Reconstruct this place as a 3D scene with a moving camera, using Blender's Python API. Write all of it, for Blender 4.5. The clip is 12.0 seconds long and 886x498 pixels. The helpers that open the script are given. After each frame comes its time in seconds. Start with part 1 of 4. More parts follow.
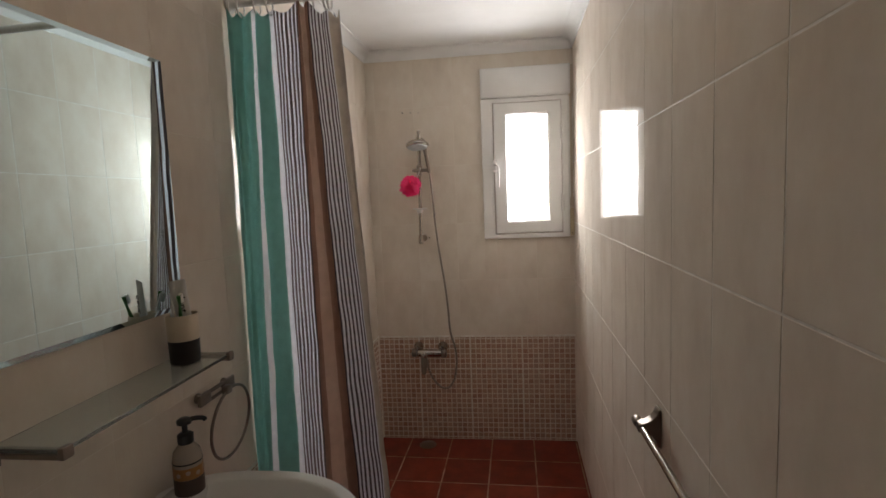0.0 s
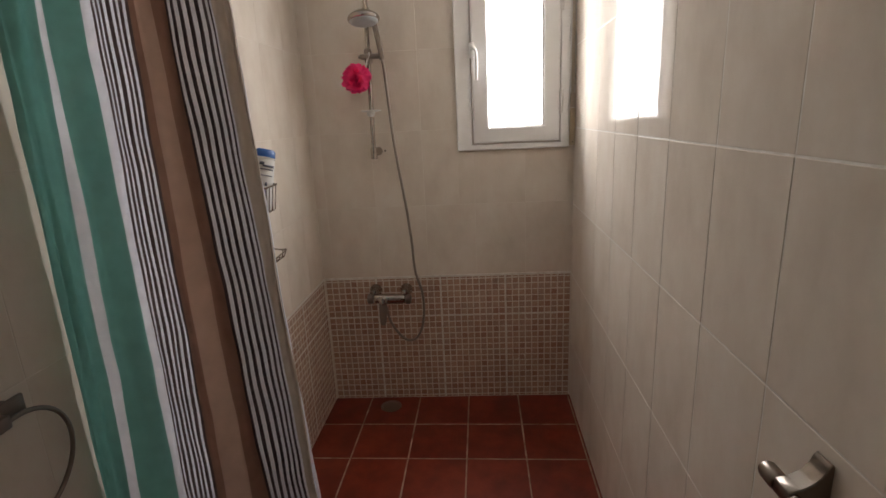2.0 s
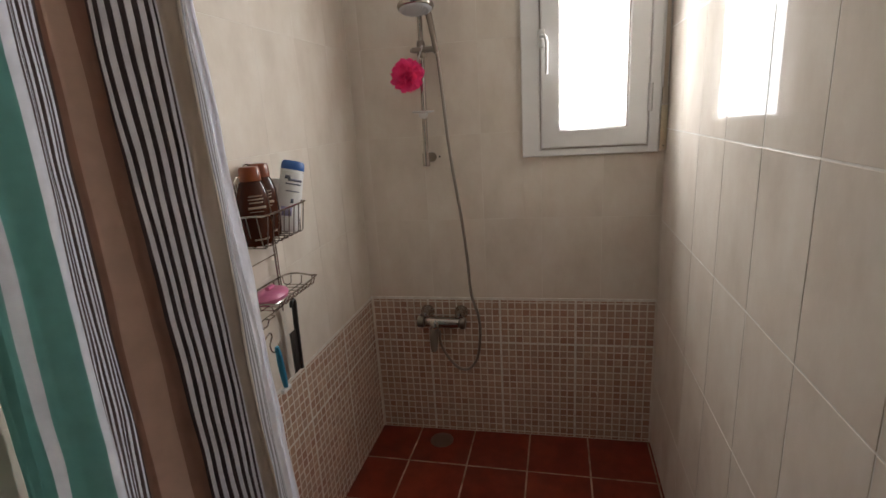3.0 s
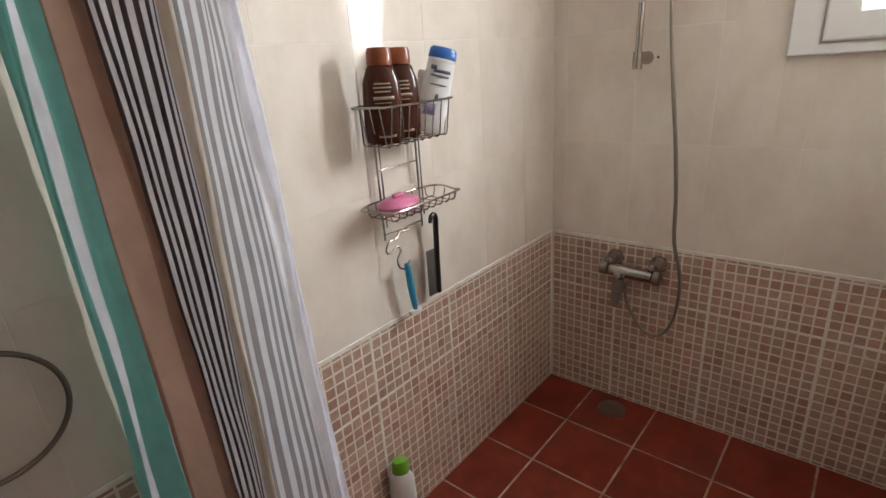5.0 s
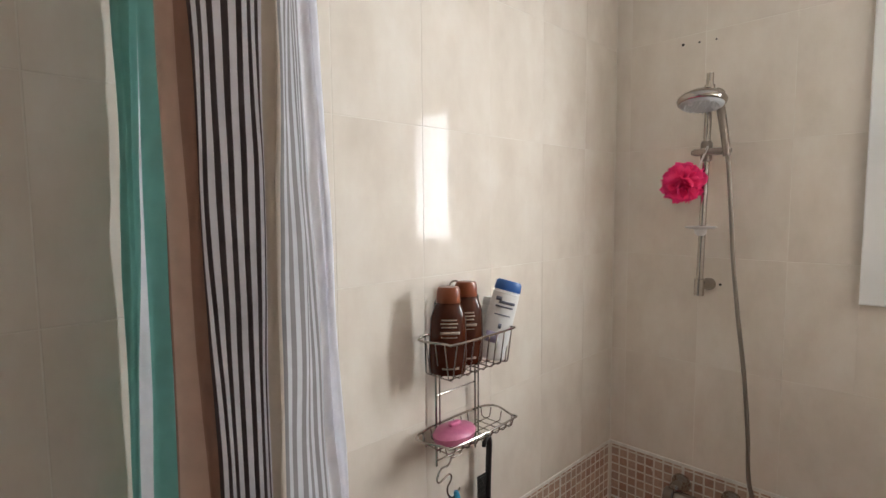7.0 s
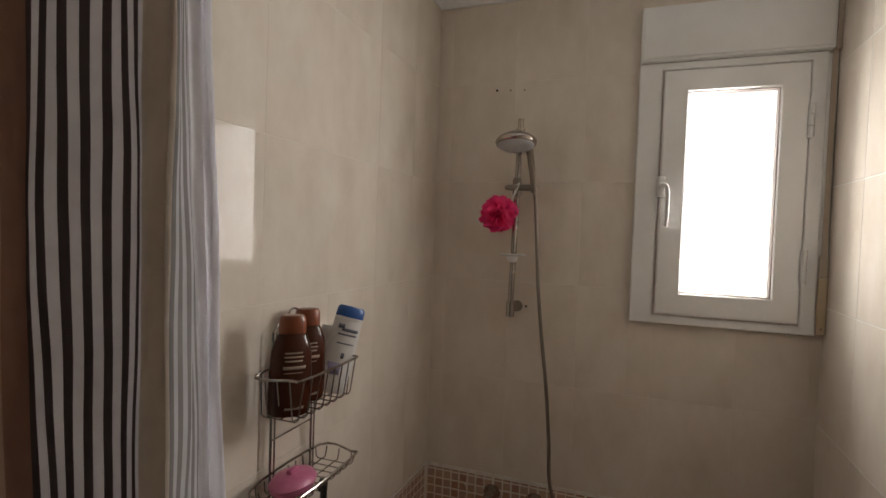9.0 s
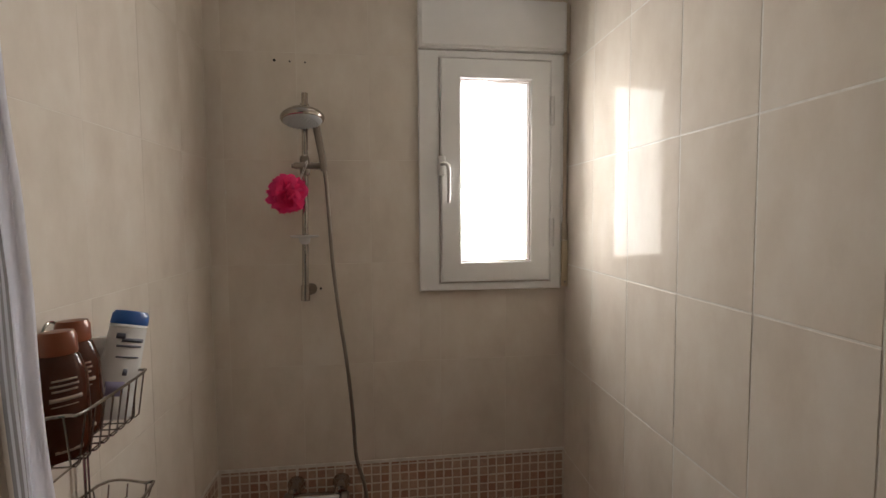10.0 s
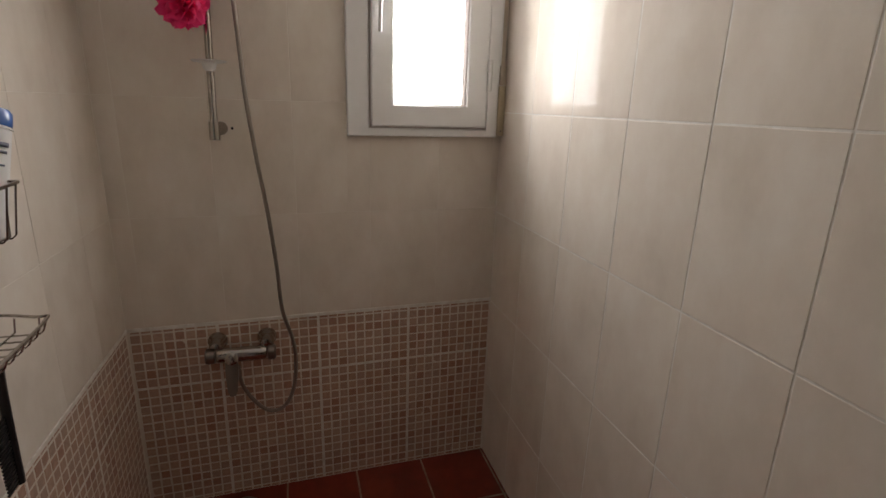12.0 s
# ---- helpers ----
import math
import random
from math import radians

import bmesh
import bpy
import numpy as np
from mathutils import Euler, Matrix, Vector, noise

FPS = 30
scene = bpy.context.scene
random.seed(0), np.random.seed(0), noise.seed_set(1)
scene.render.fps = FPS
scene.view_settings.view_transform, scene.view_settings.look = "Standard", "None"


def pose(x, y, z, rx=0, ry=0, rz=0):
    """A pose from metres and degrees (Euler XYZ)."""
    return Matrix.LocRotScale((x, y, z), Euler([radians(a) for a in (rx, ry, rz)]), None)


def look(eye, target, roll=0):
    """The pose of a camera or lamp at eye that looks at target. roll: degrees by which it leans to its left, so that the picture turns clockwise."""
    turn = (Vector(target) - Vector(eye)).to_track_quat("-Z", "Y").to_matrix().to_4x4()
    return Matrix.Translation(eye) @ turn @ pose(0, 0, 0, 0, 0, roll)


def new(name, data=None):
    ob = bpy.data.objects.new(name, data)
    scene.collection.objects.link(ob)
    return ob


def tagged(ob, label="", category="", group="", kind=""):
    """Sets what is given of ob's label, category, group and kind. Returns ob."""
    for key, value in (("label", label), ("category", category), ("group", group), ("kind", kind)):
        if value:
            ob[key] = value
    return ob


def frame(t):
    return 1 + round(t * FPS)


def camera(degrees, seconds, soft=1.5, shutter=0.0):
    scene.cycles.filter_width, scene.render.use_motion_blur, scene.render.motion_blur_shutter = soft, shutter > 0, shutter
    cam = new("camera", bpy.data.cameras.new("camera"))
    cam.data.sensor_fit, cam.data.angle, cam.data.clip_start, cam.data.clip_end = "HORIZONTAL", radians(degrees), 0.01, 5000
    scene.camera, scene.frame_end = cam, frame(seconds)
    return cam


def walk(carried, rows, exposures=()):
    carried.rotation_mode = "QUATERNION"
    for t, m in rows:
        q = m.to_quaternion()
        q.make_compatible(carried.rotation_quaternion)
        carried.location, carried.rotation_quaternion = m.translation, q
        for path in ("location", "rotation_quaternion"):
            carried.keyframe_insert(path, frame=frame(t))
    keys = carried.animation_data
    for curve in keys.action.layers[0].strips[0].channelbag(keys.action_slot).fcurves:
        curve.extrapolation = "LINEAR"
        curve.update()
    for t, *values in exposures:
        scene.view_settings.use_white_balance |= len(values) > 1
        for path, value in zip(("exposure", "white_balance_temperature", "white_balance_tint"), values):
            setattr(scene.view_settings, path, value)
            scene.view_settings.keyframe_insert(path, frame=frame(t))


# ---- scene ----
cam = camera(82.4, 12.0)
PATH = [
    (0, (0.186, -0.11, 1.492), (-0.05, 1.866, 1.295), -2.3),
    (0.5, (0.21, 0.05, 1.46), (-0.021, 2.017, 1.182), -3.0),
    (1, (0.193, 0.212, 1.433), (-0.041, 2.161, 1.05), -3.9),
    (1.5, (0.148, 0.386, 1.406), (-0.052, 2.326, 0.963), -3.4),
    (2, (0.116, 0.561, 1.4), (0.012, 2.494, 0.895), -2.7),
    (2.5, (0.159, 0.73, 1.432), (-0.034, 2.654, 0.92), -4.6),
    (2.7, (0.155, 0.791, 1.431), (-0.126, 2.705, 0.924), -4.6),
    (4.3, (0.26, 1.104, 1.337), (-0.431, 2.872, 0.705), 0.5),
    (4.5, (0.27, 1.13, 1.315), (-0.517, 2.847, 0.657), -0.2),
    (5, (0.256, 1.205, 1.295), (-0.944, 2.645, 0.6), -4.1),
    (5.5, (0.244, 1.223, 1.36), (-1.065, 2.61, 0.76), -4.7),
    (6, (0.245, 1.216, 1.445), (-1.148, 2.607, 1.09), -1.9),
    (6.5, (0.254, 1.213, 1.493), (-1.196, 2.568, 1.243), -0.4),
    (6.7, (0.248, 1.211, 1.498), (-1.203, 2.572, 1.291), -0.3),
    (8.3, (0.088, 1.177, 1.532), (-0.857, 2.938, 1.456), 0.9),
    (8.5, (0.125, 1.167, 1.525), (-0.795, 2.941, 1.443), 2.0),
    (9, (0.061, 1.172, 1.5), (-0.618, 3.052, 1.441), 2.0),
    (9.5, (-0.02, 1.18, 1.503), (-0.266, 3.163, 1.414), -0.6),
    (10, (-0.069, 1.179, 1.5), (0.195, 3.158, 1.371), -0.4),
    (10.5, (-0.09, 1.204, 1.465), (0.367, 3.141, 1.262), -0.1),
    (11, (-0.11, 1.225, 1.441), (0.462, 3.123, 1.176), 0.2),
    (11.5, (-0.128, 1.246, 1.392), (0.47, 3.121, 1.034), 1.6),
    (12, (-0.123, 1.265, 1.343), (0.47, 3.096, 0.8), 1.8),
]
EXPOSURES = [(0, 2.6, 6800, 13), (1, 2.7, 6850, 15), (2, 2.6, 6800, 14), (2.7, 2.55, 6650, 12), (4.3, 2.82, 6400, 11), (5, 3.38, 6300, 10), (5.5, 3.48, 6200, 9), (6, 3.22, 6250, 9), (6.7, 3.22, 6250, 9),
             (8.3, 1.92, 7100, 13), (9, 1.98, 7100, 13), (9.5, 1.96, 7100, 13), (10.5, 2.18, 6950, 13), (12, 2.3, 6800, 14)]
walk(cam, [(t, look(eye, target, roll)) for t, eye, target, roll in PATH], EXPOSURES)

# ---- world and light ----
world = bpy.data.worlds.new("world")
scene.world = world
world.use_nodes = True
wt = world.node_tree
sky = wt.nodes.new("ShaderNodeTexSky")
sky.sky_type, sky.sun_disc, sky.sun_elevation, sky.sun_rotation = "NISHITA", False, radians(50), radians(200)
wt.links.new(sky.outputs[0], wt.nodes["Background"].inputs[0])
wt.nodes["Background"].inputs[1].default_value = 0.1
DAYLIGHT = 1.7       # bright outdoors behind the small window
LAMP = 12.0          # warm ceiling spot
# area lamp added for the sky's light in the window's opening, turned to favour the left wall
sky_lamp = bpy.data.lights.new("window_daylight", "AREA")
sky_lamp.shape, sky_lamp.size, sky_lamp.size_y = "RECTANGLE", 0.205, 0.58
sky_lamp.energy, sky_lamp.color, sky_lamp.spread = 1.25, (0.95, 0.98, 1.0), radians(155)
new("window_daylight", sky_lamp).matrix_basis = look((0.342, 2.888, 1.65), (-0.02, 1.63, 1.66))


# ---- materials ----
def material(name, base=(0.8, 0.8, 0.8), rough=0.5, metal=0.0, coat=0.0, coat_rough=0.03, trans=0.0, ior=1.5, spec=0.5):
    m = bpy.data.materials.new(name)
    m.use_nodes = True
    p = m.node_tree.nodes["Principled BSDF"]
    p.inputs["Base Color"].default_value = (*base, 1)
    p.inputs["Roughness"].default_value = rough
    p.inputs["Metallic"].default_value = metal
    p.inputs["Coat Weight"].default_value = coat
    p.inputs["Coat Roughness"].default_value = coat_rough
    p.inputs["Transmission Weight"].default_value = trans
    p.inputs["IOR"].default_value = ior
    p.inputs["Specular IOR Level"].default_value = spec
    return m


def node(m, kind, **inputs):
    n = m.node_tree.nodes.new(kind)
    for k, v in inputs.items():
        n.inputs[k.replace("_", " ")].default_value = v
    return n


def link(m, a, b):
    m.node_tree.links.new(a, b)


def principled(m):
    return m.node_tree.nodes["Principled BSDF"]


def object_coords(m, stretch=(1, 1, 1)):
    """Object coordinates, moved by the object's random number so that no two pieces look alike."""
    tc, info = node(m, "ShaderNodeTexCoord"), node(m, "ShaderNodeObjectInfo")
    mul = node(m, "ShaderNodeMath")
    mul.operation = "MULTIPLY"
    mul.inputs[1].default_value = 37.0
    link(m, info.outputs["Random"], mul.inputs[0])
    mp = node(m, "ShaderNodeMapping")
    mp.inputs["Scale"].default_value = stretch
    link(m, tc.outputs["Object"], mp.inputs["Vector"])
    add = node(m, "ShaderNodeVectorMath")
    link(m, mp.outputs[0], add.inputs[0])
    link(m, mul.outputs[0], add.inputs[1])
    return add.outputs[0]


def mottle(m, colors, scale=6.0, detail=5.0, stretch=(1, 1, 1), low=0.35, high=0.65):
    co = object_coords(m, stretch)
    n = node(m, "ShaderNodeTexNoise", Scale=scale, Detail=detail, Roughness=0.6)
    link(m, co, n.inputs["Vector"])
    r = node(m, "ShaderNodeValToRGB")
    e = r.color_ramp.elements
    e[0].position, e[0].color = low, (*colors[0], 1)
    e[1].position, e[1].color = high, (*colors[-1], 1)
    for i, c in enumerate(colors[1:-1]):
        x = e.new(low + (high - low) * (i + 1) / (len(colors) - 1))
        x.color = (*c, 1)
    link(m, n.outputs["Fac"], r.inputs[0])
    link(m, r.outputs[0], principled(m).inputs["Base Color"])
    return co, r


def relief(m, co, scale, strength, distance=0.001, detail=4.0):
    n = node(m, "ShaderNodeTexNoise", Scale=scale, Detail=detail)
    link(m, co, n.inputs["Vector"])
    b = node(m, "ShaderNodeBump", Strength=strength, Distance=distance)
    link(m, n.outputs["Fac"], b.inputs["Height"])
    link(m, b.outputs[0], principled(m).inputs["Normal"])


TILE = material("glazed_tile", rough=0.5, coat=0.22, coat_rough=0.005, spec=0.0)
co, _ = mottle(TILE, [(0.695, 0.610, 0.520), (0.78, 0.70, 0.610), (0.845, 0.782, 0.702)], 6.0, 6.0, (1.4, 1, 0.8), 0.24, 0.76)
relief(TILE, co, 6.0, 0.004, 0.0010, 1.0)

GROUT = material("tile_grout", rough=0.5)
co, _ = mottle(GROUT, [(0.76, 0.71, 0.64), (0.90, 0.87, 0.82)], 30.0, 4.0)
TGROUT = material("matched_grout", rough=0.6)
mottle(TGROUT, [(0.76, 0.69, 0.60), (0.84, 0.78, 0.70)], 9.0, 5.0)
MGROUT = material("mosaic_grout", rough=0.8)
mottle(MGROUT, [(0.37, 0.28, 0.215), (0.47, 0.37, 0.29)], 22.0, 4.0)
FGROUT = material("floor_grout", rough=0.8)
mottle(FGROUT, [(0.24, 0.15, 0.10), (0.55, 0.42, 0.32)], 14.0, 5.0)

MOSAIC = material("mosaic_piece", rough=0.4, coat=0.35, coat_rough=0.12)
info, geo = node(MOSAIC, "ShaderNodeObjectInfo"), node(MOSAIC, "ShaderNodeNewGeometry")
add = node(MOSAIC, "ShaderNodeMath")
link(MOSAIC, info.outputs["Random"], add.inputs[0])
link(MOSAIC, geo.outputs["Random Per Island"], add.inputs[1])
fra = node(MOSAIC, "ShaderNodeMath")
fra.operation = "FRACT"
link(MOSAIC, add.outputs[0], fra.inputs[0])
ramp = node(MOSAIC, "ShaderNodeValToRGB")
el = ramp.color_ramp.elements
el[0].color, el[1].color = (0.45, 0.25, 0.17, 1), (0.60, 0.41, 0.30, 1)
for pos, c in ((0.1, (0.43, 0.245, 0.175, 1)), (0.3, (0.50, 0.315, 0.22, 1)), (0.5, (0.56, 0.37, 0.268, 1)), (0.7, (0.47, 0.315, 0.235, 1)), (0.85, (0.52, 0.355, 0.268, 1))):
    el.new(pos).color = c
link(MOSAIC, fra.outputs[0], ramp.inputs[0])
tcm = node(MOSAIC, "ShaderNodeNewGeometry")
nm = node(MOSAIC, "ShaderNodeTexNoise", Scale=90.0, Detail=4.0)
link(MOSAIC, tcm.outputs["Position"], nm.inputs["Vector"])
mx = node(MOSAIC, "ShaderNodeMix")
mx.data_type, mx.blend_type = "RGBA", "OVERLAY"
mx.inputs["Factor"].default_value = 0.3
link(MOSAIC, ramp.outputs[0], mx.inputs[6])
link(MOSAIC, nm.outputs["Fac"], mx.inputs[7])
link(MOSAIC, mx.outputs[2], principled(MOSAIC).inputs["Base Color"])

TERRA = material("red_floor_tile", rough=0.34, coat=0.25, coat_rough=0.15)
co, _ = mottle(TERRA, [(0.155, 0.015, 0.005), (0.20, 0.022, 0.008), (0.25, 0.034, 0.013)], 9.0, 6.0)
relief(TERRA, co, 60.0, 0.12, 0.001)

PAINT = material("white_ceiling_paint", rough=0.7)
co, _ = mottle(PAINT, [(0.82, 0.82, 0.81), (0.88, 0.88, 0.875)], 3.0, 4.0)
relief(PAINT, co, 80.0, 0.08)
# near-black brown for the unseen front wall, chosen to swallow bounced light
PLASTER = material("light_soaking_plaster", rough=0.8)
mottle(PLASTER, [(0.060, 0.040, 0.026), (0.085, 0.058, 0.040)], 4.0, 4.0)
PVC = material("white_plastic", rough=0.28, coat=0.2, coat_rough=0.1)
mottle(PVC, [(0.86, 0.855, 0.84), (0.91, 0.905, 0.895)], 5.0, 5.0)
SEAL = material("grey_rubber_seal", (0.62, 0.54, 0.52), 0.6)
CHROME = material("chrome", (0.42, 0.385, 0.35), 0.12, 1.0)
co = object_coords(CHROME)
n_ = node(CHROME, "ShaderNodeTexNoise", Scale=40.0, Detail=3.0)
link(CHROME, co, n_.inputs["Vector"])
r_ = node(CHROME, "ShaderNodeMapRange")
r_.inputs["To Min"].default_value, r_.inputs["To Max"].default_value = 0.06, 0.24
link(CHROME, n_.outputs["Fac"], r_.inputs["Value"])
link(CHROME, r_.outputs[0], principled(CHROME).inputs["Roughness"])
DULL = material("brushed_steel", (0.26, 0.22, 0.19), 0.32, 1.0)
HOSE = material("steel_hose", (0.34, 0.30, 0.26), 0.3, 1.0)
MIRROR = material("mirror_silver", (0.70, 0.86, 0.90), 0.015, 1.0)
GLASS = material("clear_glass", (0.96, 0.99, 0.98), 0.0, trans=1.0, ior=1.45)
SHELFGLASS = material("shelf_glass", (0.80, 0.88, 0.86), 0.06, trans=0.9, ior=1.5)
CERAMIC = material("white_ceramic", (0.80, 0.79, 0.77), 0.16, coat=0.7)
BLACK = material("black_plastic", (0.012, 0.011, 0.011), 0.32)
WHITE = material("white_gloss_plastic", (0.78, 0.77, 0.75), 0.3, coat=0.3)
BLUECAP = material("blue_cap_plastic", (0.015, 0.10, 0.36), 0.3, coat=0.3)
BROWN = material("brown_bottle_plastic", (0.060, 0.013, 0.005), 0.16, coat=0.25, spec=0.3)
COPPER = material("copper_cap_plastic", (0.23, 0.052, 0.014), 0.3, coat=0.3)
CREAM = material("cream_print", (0.40, 0.30, 0.23), 0.5)
GREYPRINT = material("grey_print", (0.12, 0.13, 0.17), 0.5)
LILAC = material("lilac_print", (0.30, 0.27, 0.42), 0.5)
PINKSOAP = material("pink_plastic", (0.60, 0.16, 0.29), 0.35)
mottle(PINKSOAP, [(0.56, 0.14, 0.27), (0.66, 0.20, 0.34)], 25.0, 3.0)
CYAN = material("blue_plastic", (0.03, 0.26, 0.42), 0.35)
GREEN = material("green_cap_plastic", (0.17, 0.42, 0.03), 0.3, coat=0.3)
LEAF = material("green_brush_plastic", (0.03, 0.16, 0.03), 0.4)
AMBER = material("clear_soap_bottle", (0.62, 0.53, 0.44), 0.12, trans=0.35, ior=1.35)
SOAP = material("amber_label_print", (0.34, 0.15, 0.04), 0.4)
CUPCREAM = material("cream_cup_glaze", (0.72, 0.61, 0.48), 0.35)
LABEL = material("dark_label", (0.06, 0.035, 0.025), 0.45)
STRAP = material("brown_strap", (0.58, 0.49, 0.39), 0.8)
IVORY = material("aged_ivory_plastic", (0.60, 0.50, 0.34), 0.4)
DARKHOLE = material("dark_hole", (0.01, 0.009, 0.008), 0.9)


def fabric(name, colour, sheer=0.5, weave=0.0):
    m = material(name, colour, 0.9, spec=0.15)
    tree = m.node_tree
    co = object_coords(m)
    n = node(m, "ShaderNodeTexNoise", Scale=35.0, Detail=6.0)
    link(m, co, n.inputs["Vector"])
    hsv = node(m, "ShaderNodeHueSaturation", Color=(*colour, 1))
    mr = node(m, "ShaderNodeMapRange")
    mr.inputs["To Min"].default_value, mr.inputs["To Max"].default_value = 0.85, 1.15
    link(m, n.outputs["Fac"], mr.inputs["Value"])
    link(m, mr.outputs[0], hsv.inputs["Value"])
    link(m, hsv.outputs[0], principled(m).inputs["Base Color"])
    w = node(m, "ShaderNodeTexNoise", Scale=600.0, Detail=2.0)
    link(m, co, w.inputs["Vector"])
    b = node(m, "ShaderNodeBump", Strength=0.15, Distance=0.0008)
    link(m, w.outputs["Fac"], b.inputs["Height"])
    link(m, b.outputs[0], principled(m).inputs["Normal"])
    t = node(m, "ShaderNodeBsdfTranslucent")
    through_colour = node(m, "ShaderNodeHueSaturation", Saturation=0.9, Value=1.35)
    link(m, hsv.outputs[0], through_colour.inputs["Color"])
    link(m, through_colour.outputs[0], t.inputs["Color"])
    mix = node(m, "ShaderNodeMixShader")
    mix.inputs[0].default_value = sheer
    link(m, principled(m).outputs[0], mix.inputs[1])
    link(m, t.outputs[0], mix.inputs[2])
    if weave:
        gaps, whole = node(m, "ShaderNodeBsdfTransparent"), node(m, "ShaderNodeMixShader")
        whole.inputs[0].default_value = weave
        link(m, mix.outputs[0], whole.inputs[1])
        link(m, gaps.outputs[0], whole.inputs[2])
        mix = whole
    link(m, mix.outputs[0], tree.nodes["Material Output"].inputs["Surface"])
    return m


CLOTH = {
    "teal": fabric("teal_cloth", (0.27, 0.48, 0.455), 0.55),
    "white": fabric("white_cloth", (0.76, 0.76, 0.80), 0.6),
    "brown": fabric("brown_cloth", (0.38, 0.255, 0.205)),
    "tan": fabric("tan_cloth", (0.56, 0.44, 0.38)),
    "soft": fabric("soft_dark_cloth", (0.22, 0.175, 0.17), 0.45),
    "dark": fabric("dark_cloth", (0.14, 0.118, 0.126), 0.5),
    "grey": fabric("grey_cloth", (0.30, 0.285, 0.30), 0.6, 0.3),
    "pale": fabric("pale_cloth", (0.64, 0.65, 0.70), 0.65, 0.3),
    "cream": fabric("cream_cloth", (0.60, 0.54, 0.48)),
}

PUFF = fabric("pink_nylon_net", (0.90, 0.055, 0.28), 0.4)


def glow(name, colour, strength):
    m = bpy.data.materials.new(name)
    m.use_nodes = True
    t = m.node_tree
    t.nodes.remove(t.nodes["Principled BSDF"])
    e = t.nodes.new("ShaderNodeEmission")
    e.inputs[0].default_value, e.inputs[1].default_value = (*colour, 1), strength
    t.links.new(e.outputs[0], t.nodes["Material Output"].inputs["Surface"])
    return m, e


DAY, day_e = glow("bright_outdoors", (1, 1, 1), DAYLIGHT)
tcd = DAY.node_tree.nodes.new("ShaderNodeTexCoord")
sep = DAY.node_tree.nodes.new("ShaderNodeSeparateXYZ")
dr = DAY.node_tree.nodes.new("ShaderNodeValToRGB")
dr.color_ramp.elements[0].position, dr.color_ramp.elements[0].color = 0.60, (1.0, 0.97, 0.93, 1)
dr.color_ramp.elements[1].position, dr.color_ramp.elements[1].color = 0.66, (0.84, 0.94, 1.0, 1)
DAY.node_tree.links.new(tcd.outputs["Generated"], sep.inputs[0])
DAY.node_tree.links.new(sep.outputs["Z"], dr.inputs[0])
DAY.node_tree.links.new(dr.outputs[0], day_e.inputs[0])
# glow dimmed towards -x, added so the right wall gets less daylight
side = DAY.node_tree.nodes.new("ShaderNodeMapRange")
side.inputs["From Min"].default_value, side.inputs["From Max"].default_value = 0.12, 0.48
side.inputs["To Min"].default_value, side.inputs["To Max"].default_value = DAYLIGHT * 0.30, DAYLIGHT
DAY.node_tree.links.new(sep.outputs["X"], side.inputs["Value"])
DAY.node_tree.links.new(side.outputs[0], day_e.inputs[1])
BULB, _ = glow("warm_lamp_glow", (1.0, 0.72, 0.42), LAMP)


# ---- mesh helpers ----
def finish(name, bm, mat, parent=None, label="", smooth=False, mw=None):
    me = bpy.data.meshes.new(name)
    bm.normal_update()
    bm.to_mesh(me)
    bm.free()
    for m in mat if isinstance(mat, (list, tuple)) else [mat]:
        me.materials.append(m)
    if smooth:
        for p in me.polygons:
            p.use_smooth = True
        me.set_sharp_from_angle(angle=radians(40))
    ob = new(name, me)
    if parent:
        ob.parent = parent
    if mw is not None:
        ob.matrix_basis = mw
    if label:
        ob["label"] = label
    return ob


def part(name, bm, mat, parent, label="", smooth=True):
    return finish(name, bm, mat, parent, label, smooth)


def thing(name, label, category, place=(0, 0, 0), group="", kind="", turn=0.0):
    ob = new(name)
    ob.empty_display_size = 0.05
    ob.matrix_basis = pose(*place, 0, 0, turn)
    return tagged(ob, label, category, group, kind)


def box(bm, lo, hi, bevel=0.0, segments=2):
    lo, hi = Vector(lo), Vector(hi)
    r = bmesh.ops.create_cube(bm, size=1.0, matrix=Matrix.LocRotScale((lo + hi) / 2, None, hi - lo))
    if bevel:
        edges = list({e for v in r["verts"] for e in v.link_edges})
        bmesh.ops.bevel(bm, geom=edges, offset=bevel, segments=segments, affect="EDGES", profile=0.5)
    return bm


def boxes(*items, bevel=0.0):
    bm = bmesh.new()
    for lo, hi in items:
        box(bm, lo, hi, bevel)
    return bm


def smooth_path(points, steps=8, closed=False):
    """A Catmull-Rom curve through the points."""
    pts = [Vector(p) for p in points]
    n, out = len(pts), []
    for i in range(n if closed else n - 1):
        if closed:
            a, b, c, d = (pts[(i + k) % n] for k in (-1, 0, 1, 2))
        else:
            a, b, c, d = pts[max(i - 1, 0)], pts[i], pts[i + 1], pts[min(i + 2, n - 1)]
        for s in range(steps):
            t = s / steps
            out.append(0.5 * (2 * b + (c - a) * t + (2 * a - 5 * b + 4 * c - d) * t ** 2 + (3 * b - a - 3 * c + d) * t ** 3))
    if not closed:
        out.append(pts[-1])
    return out


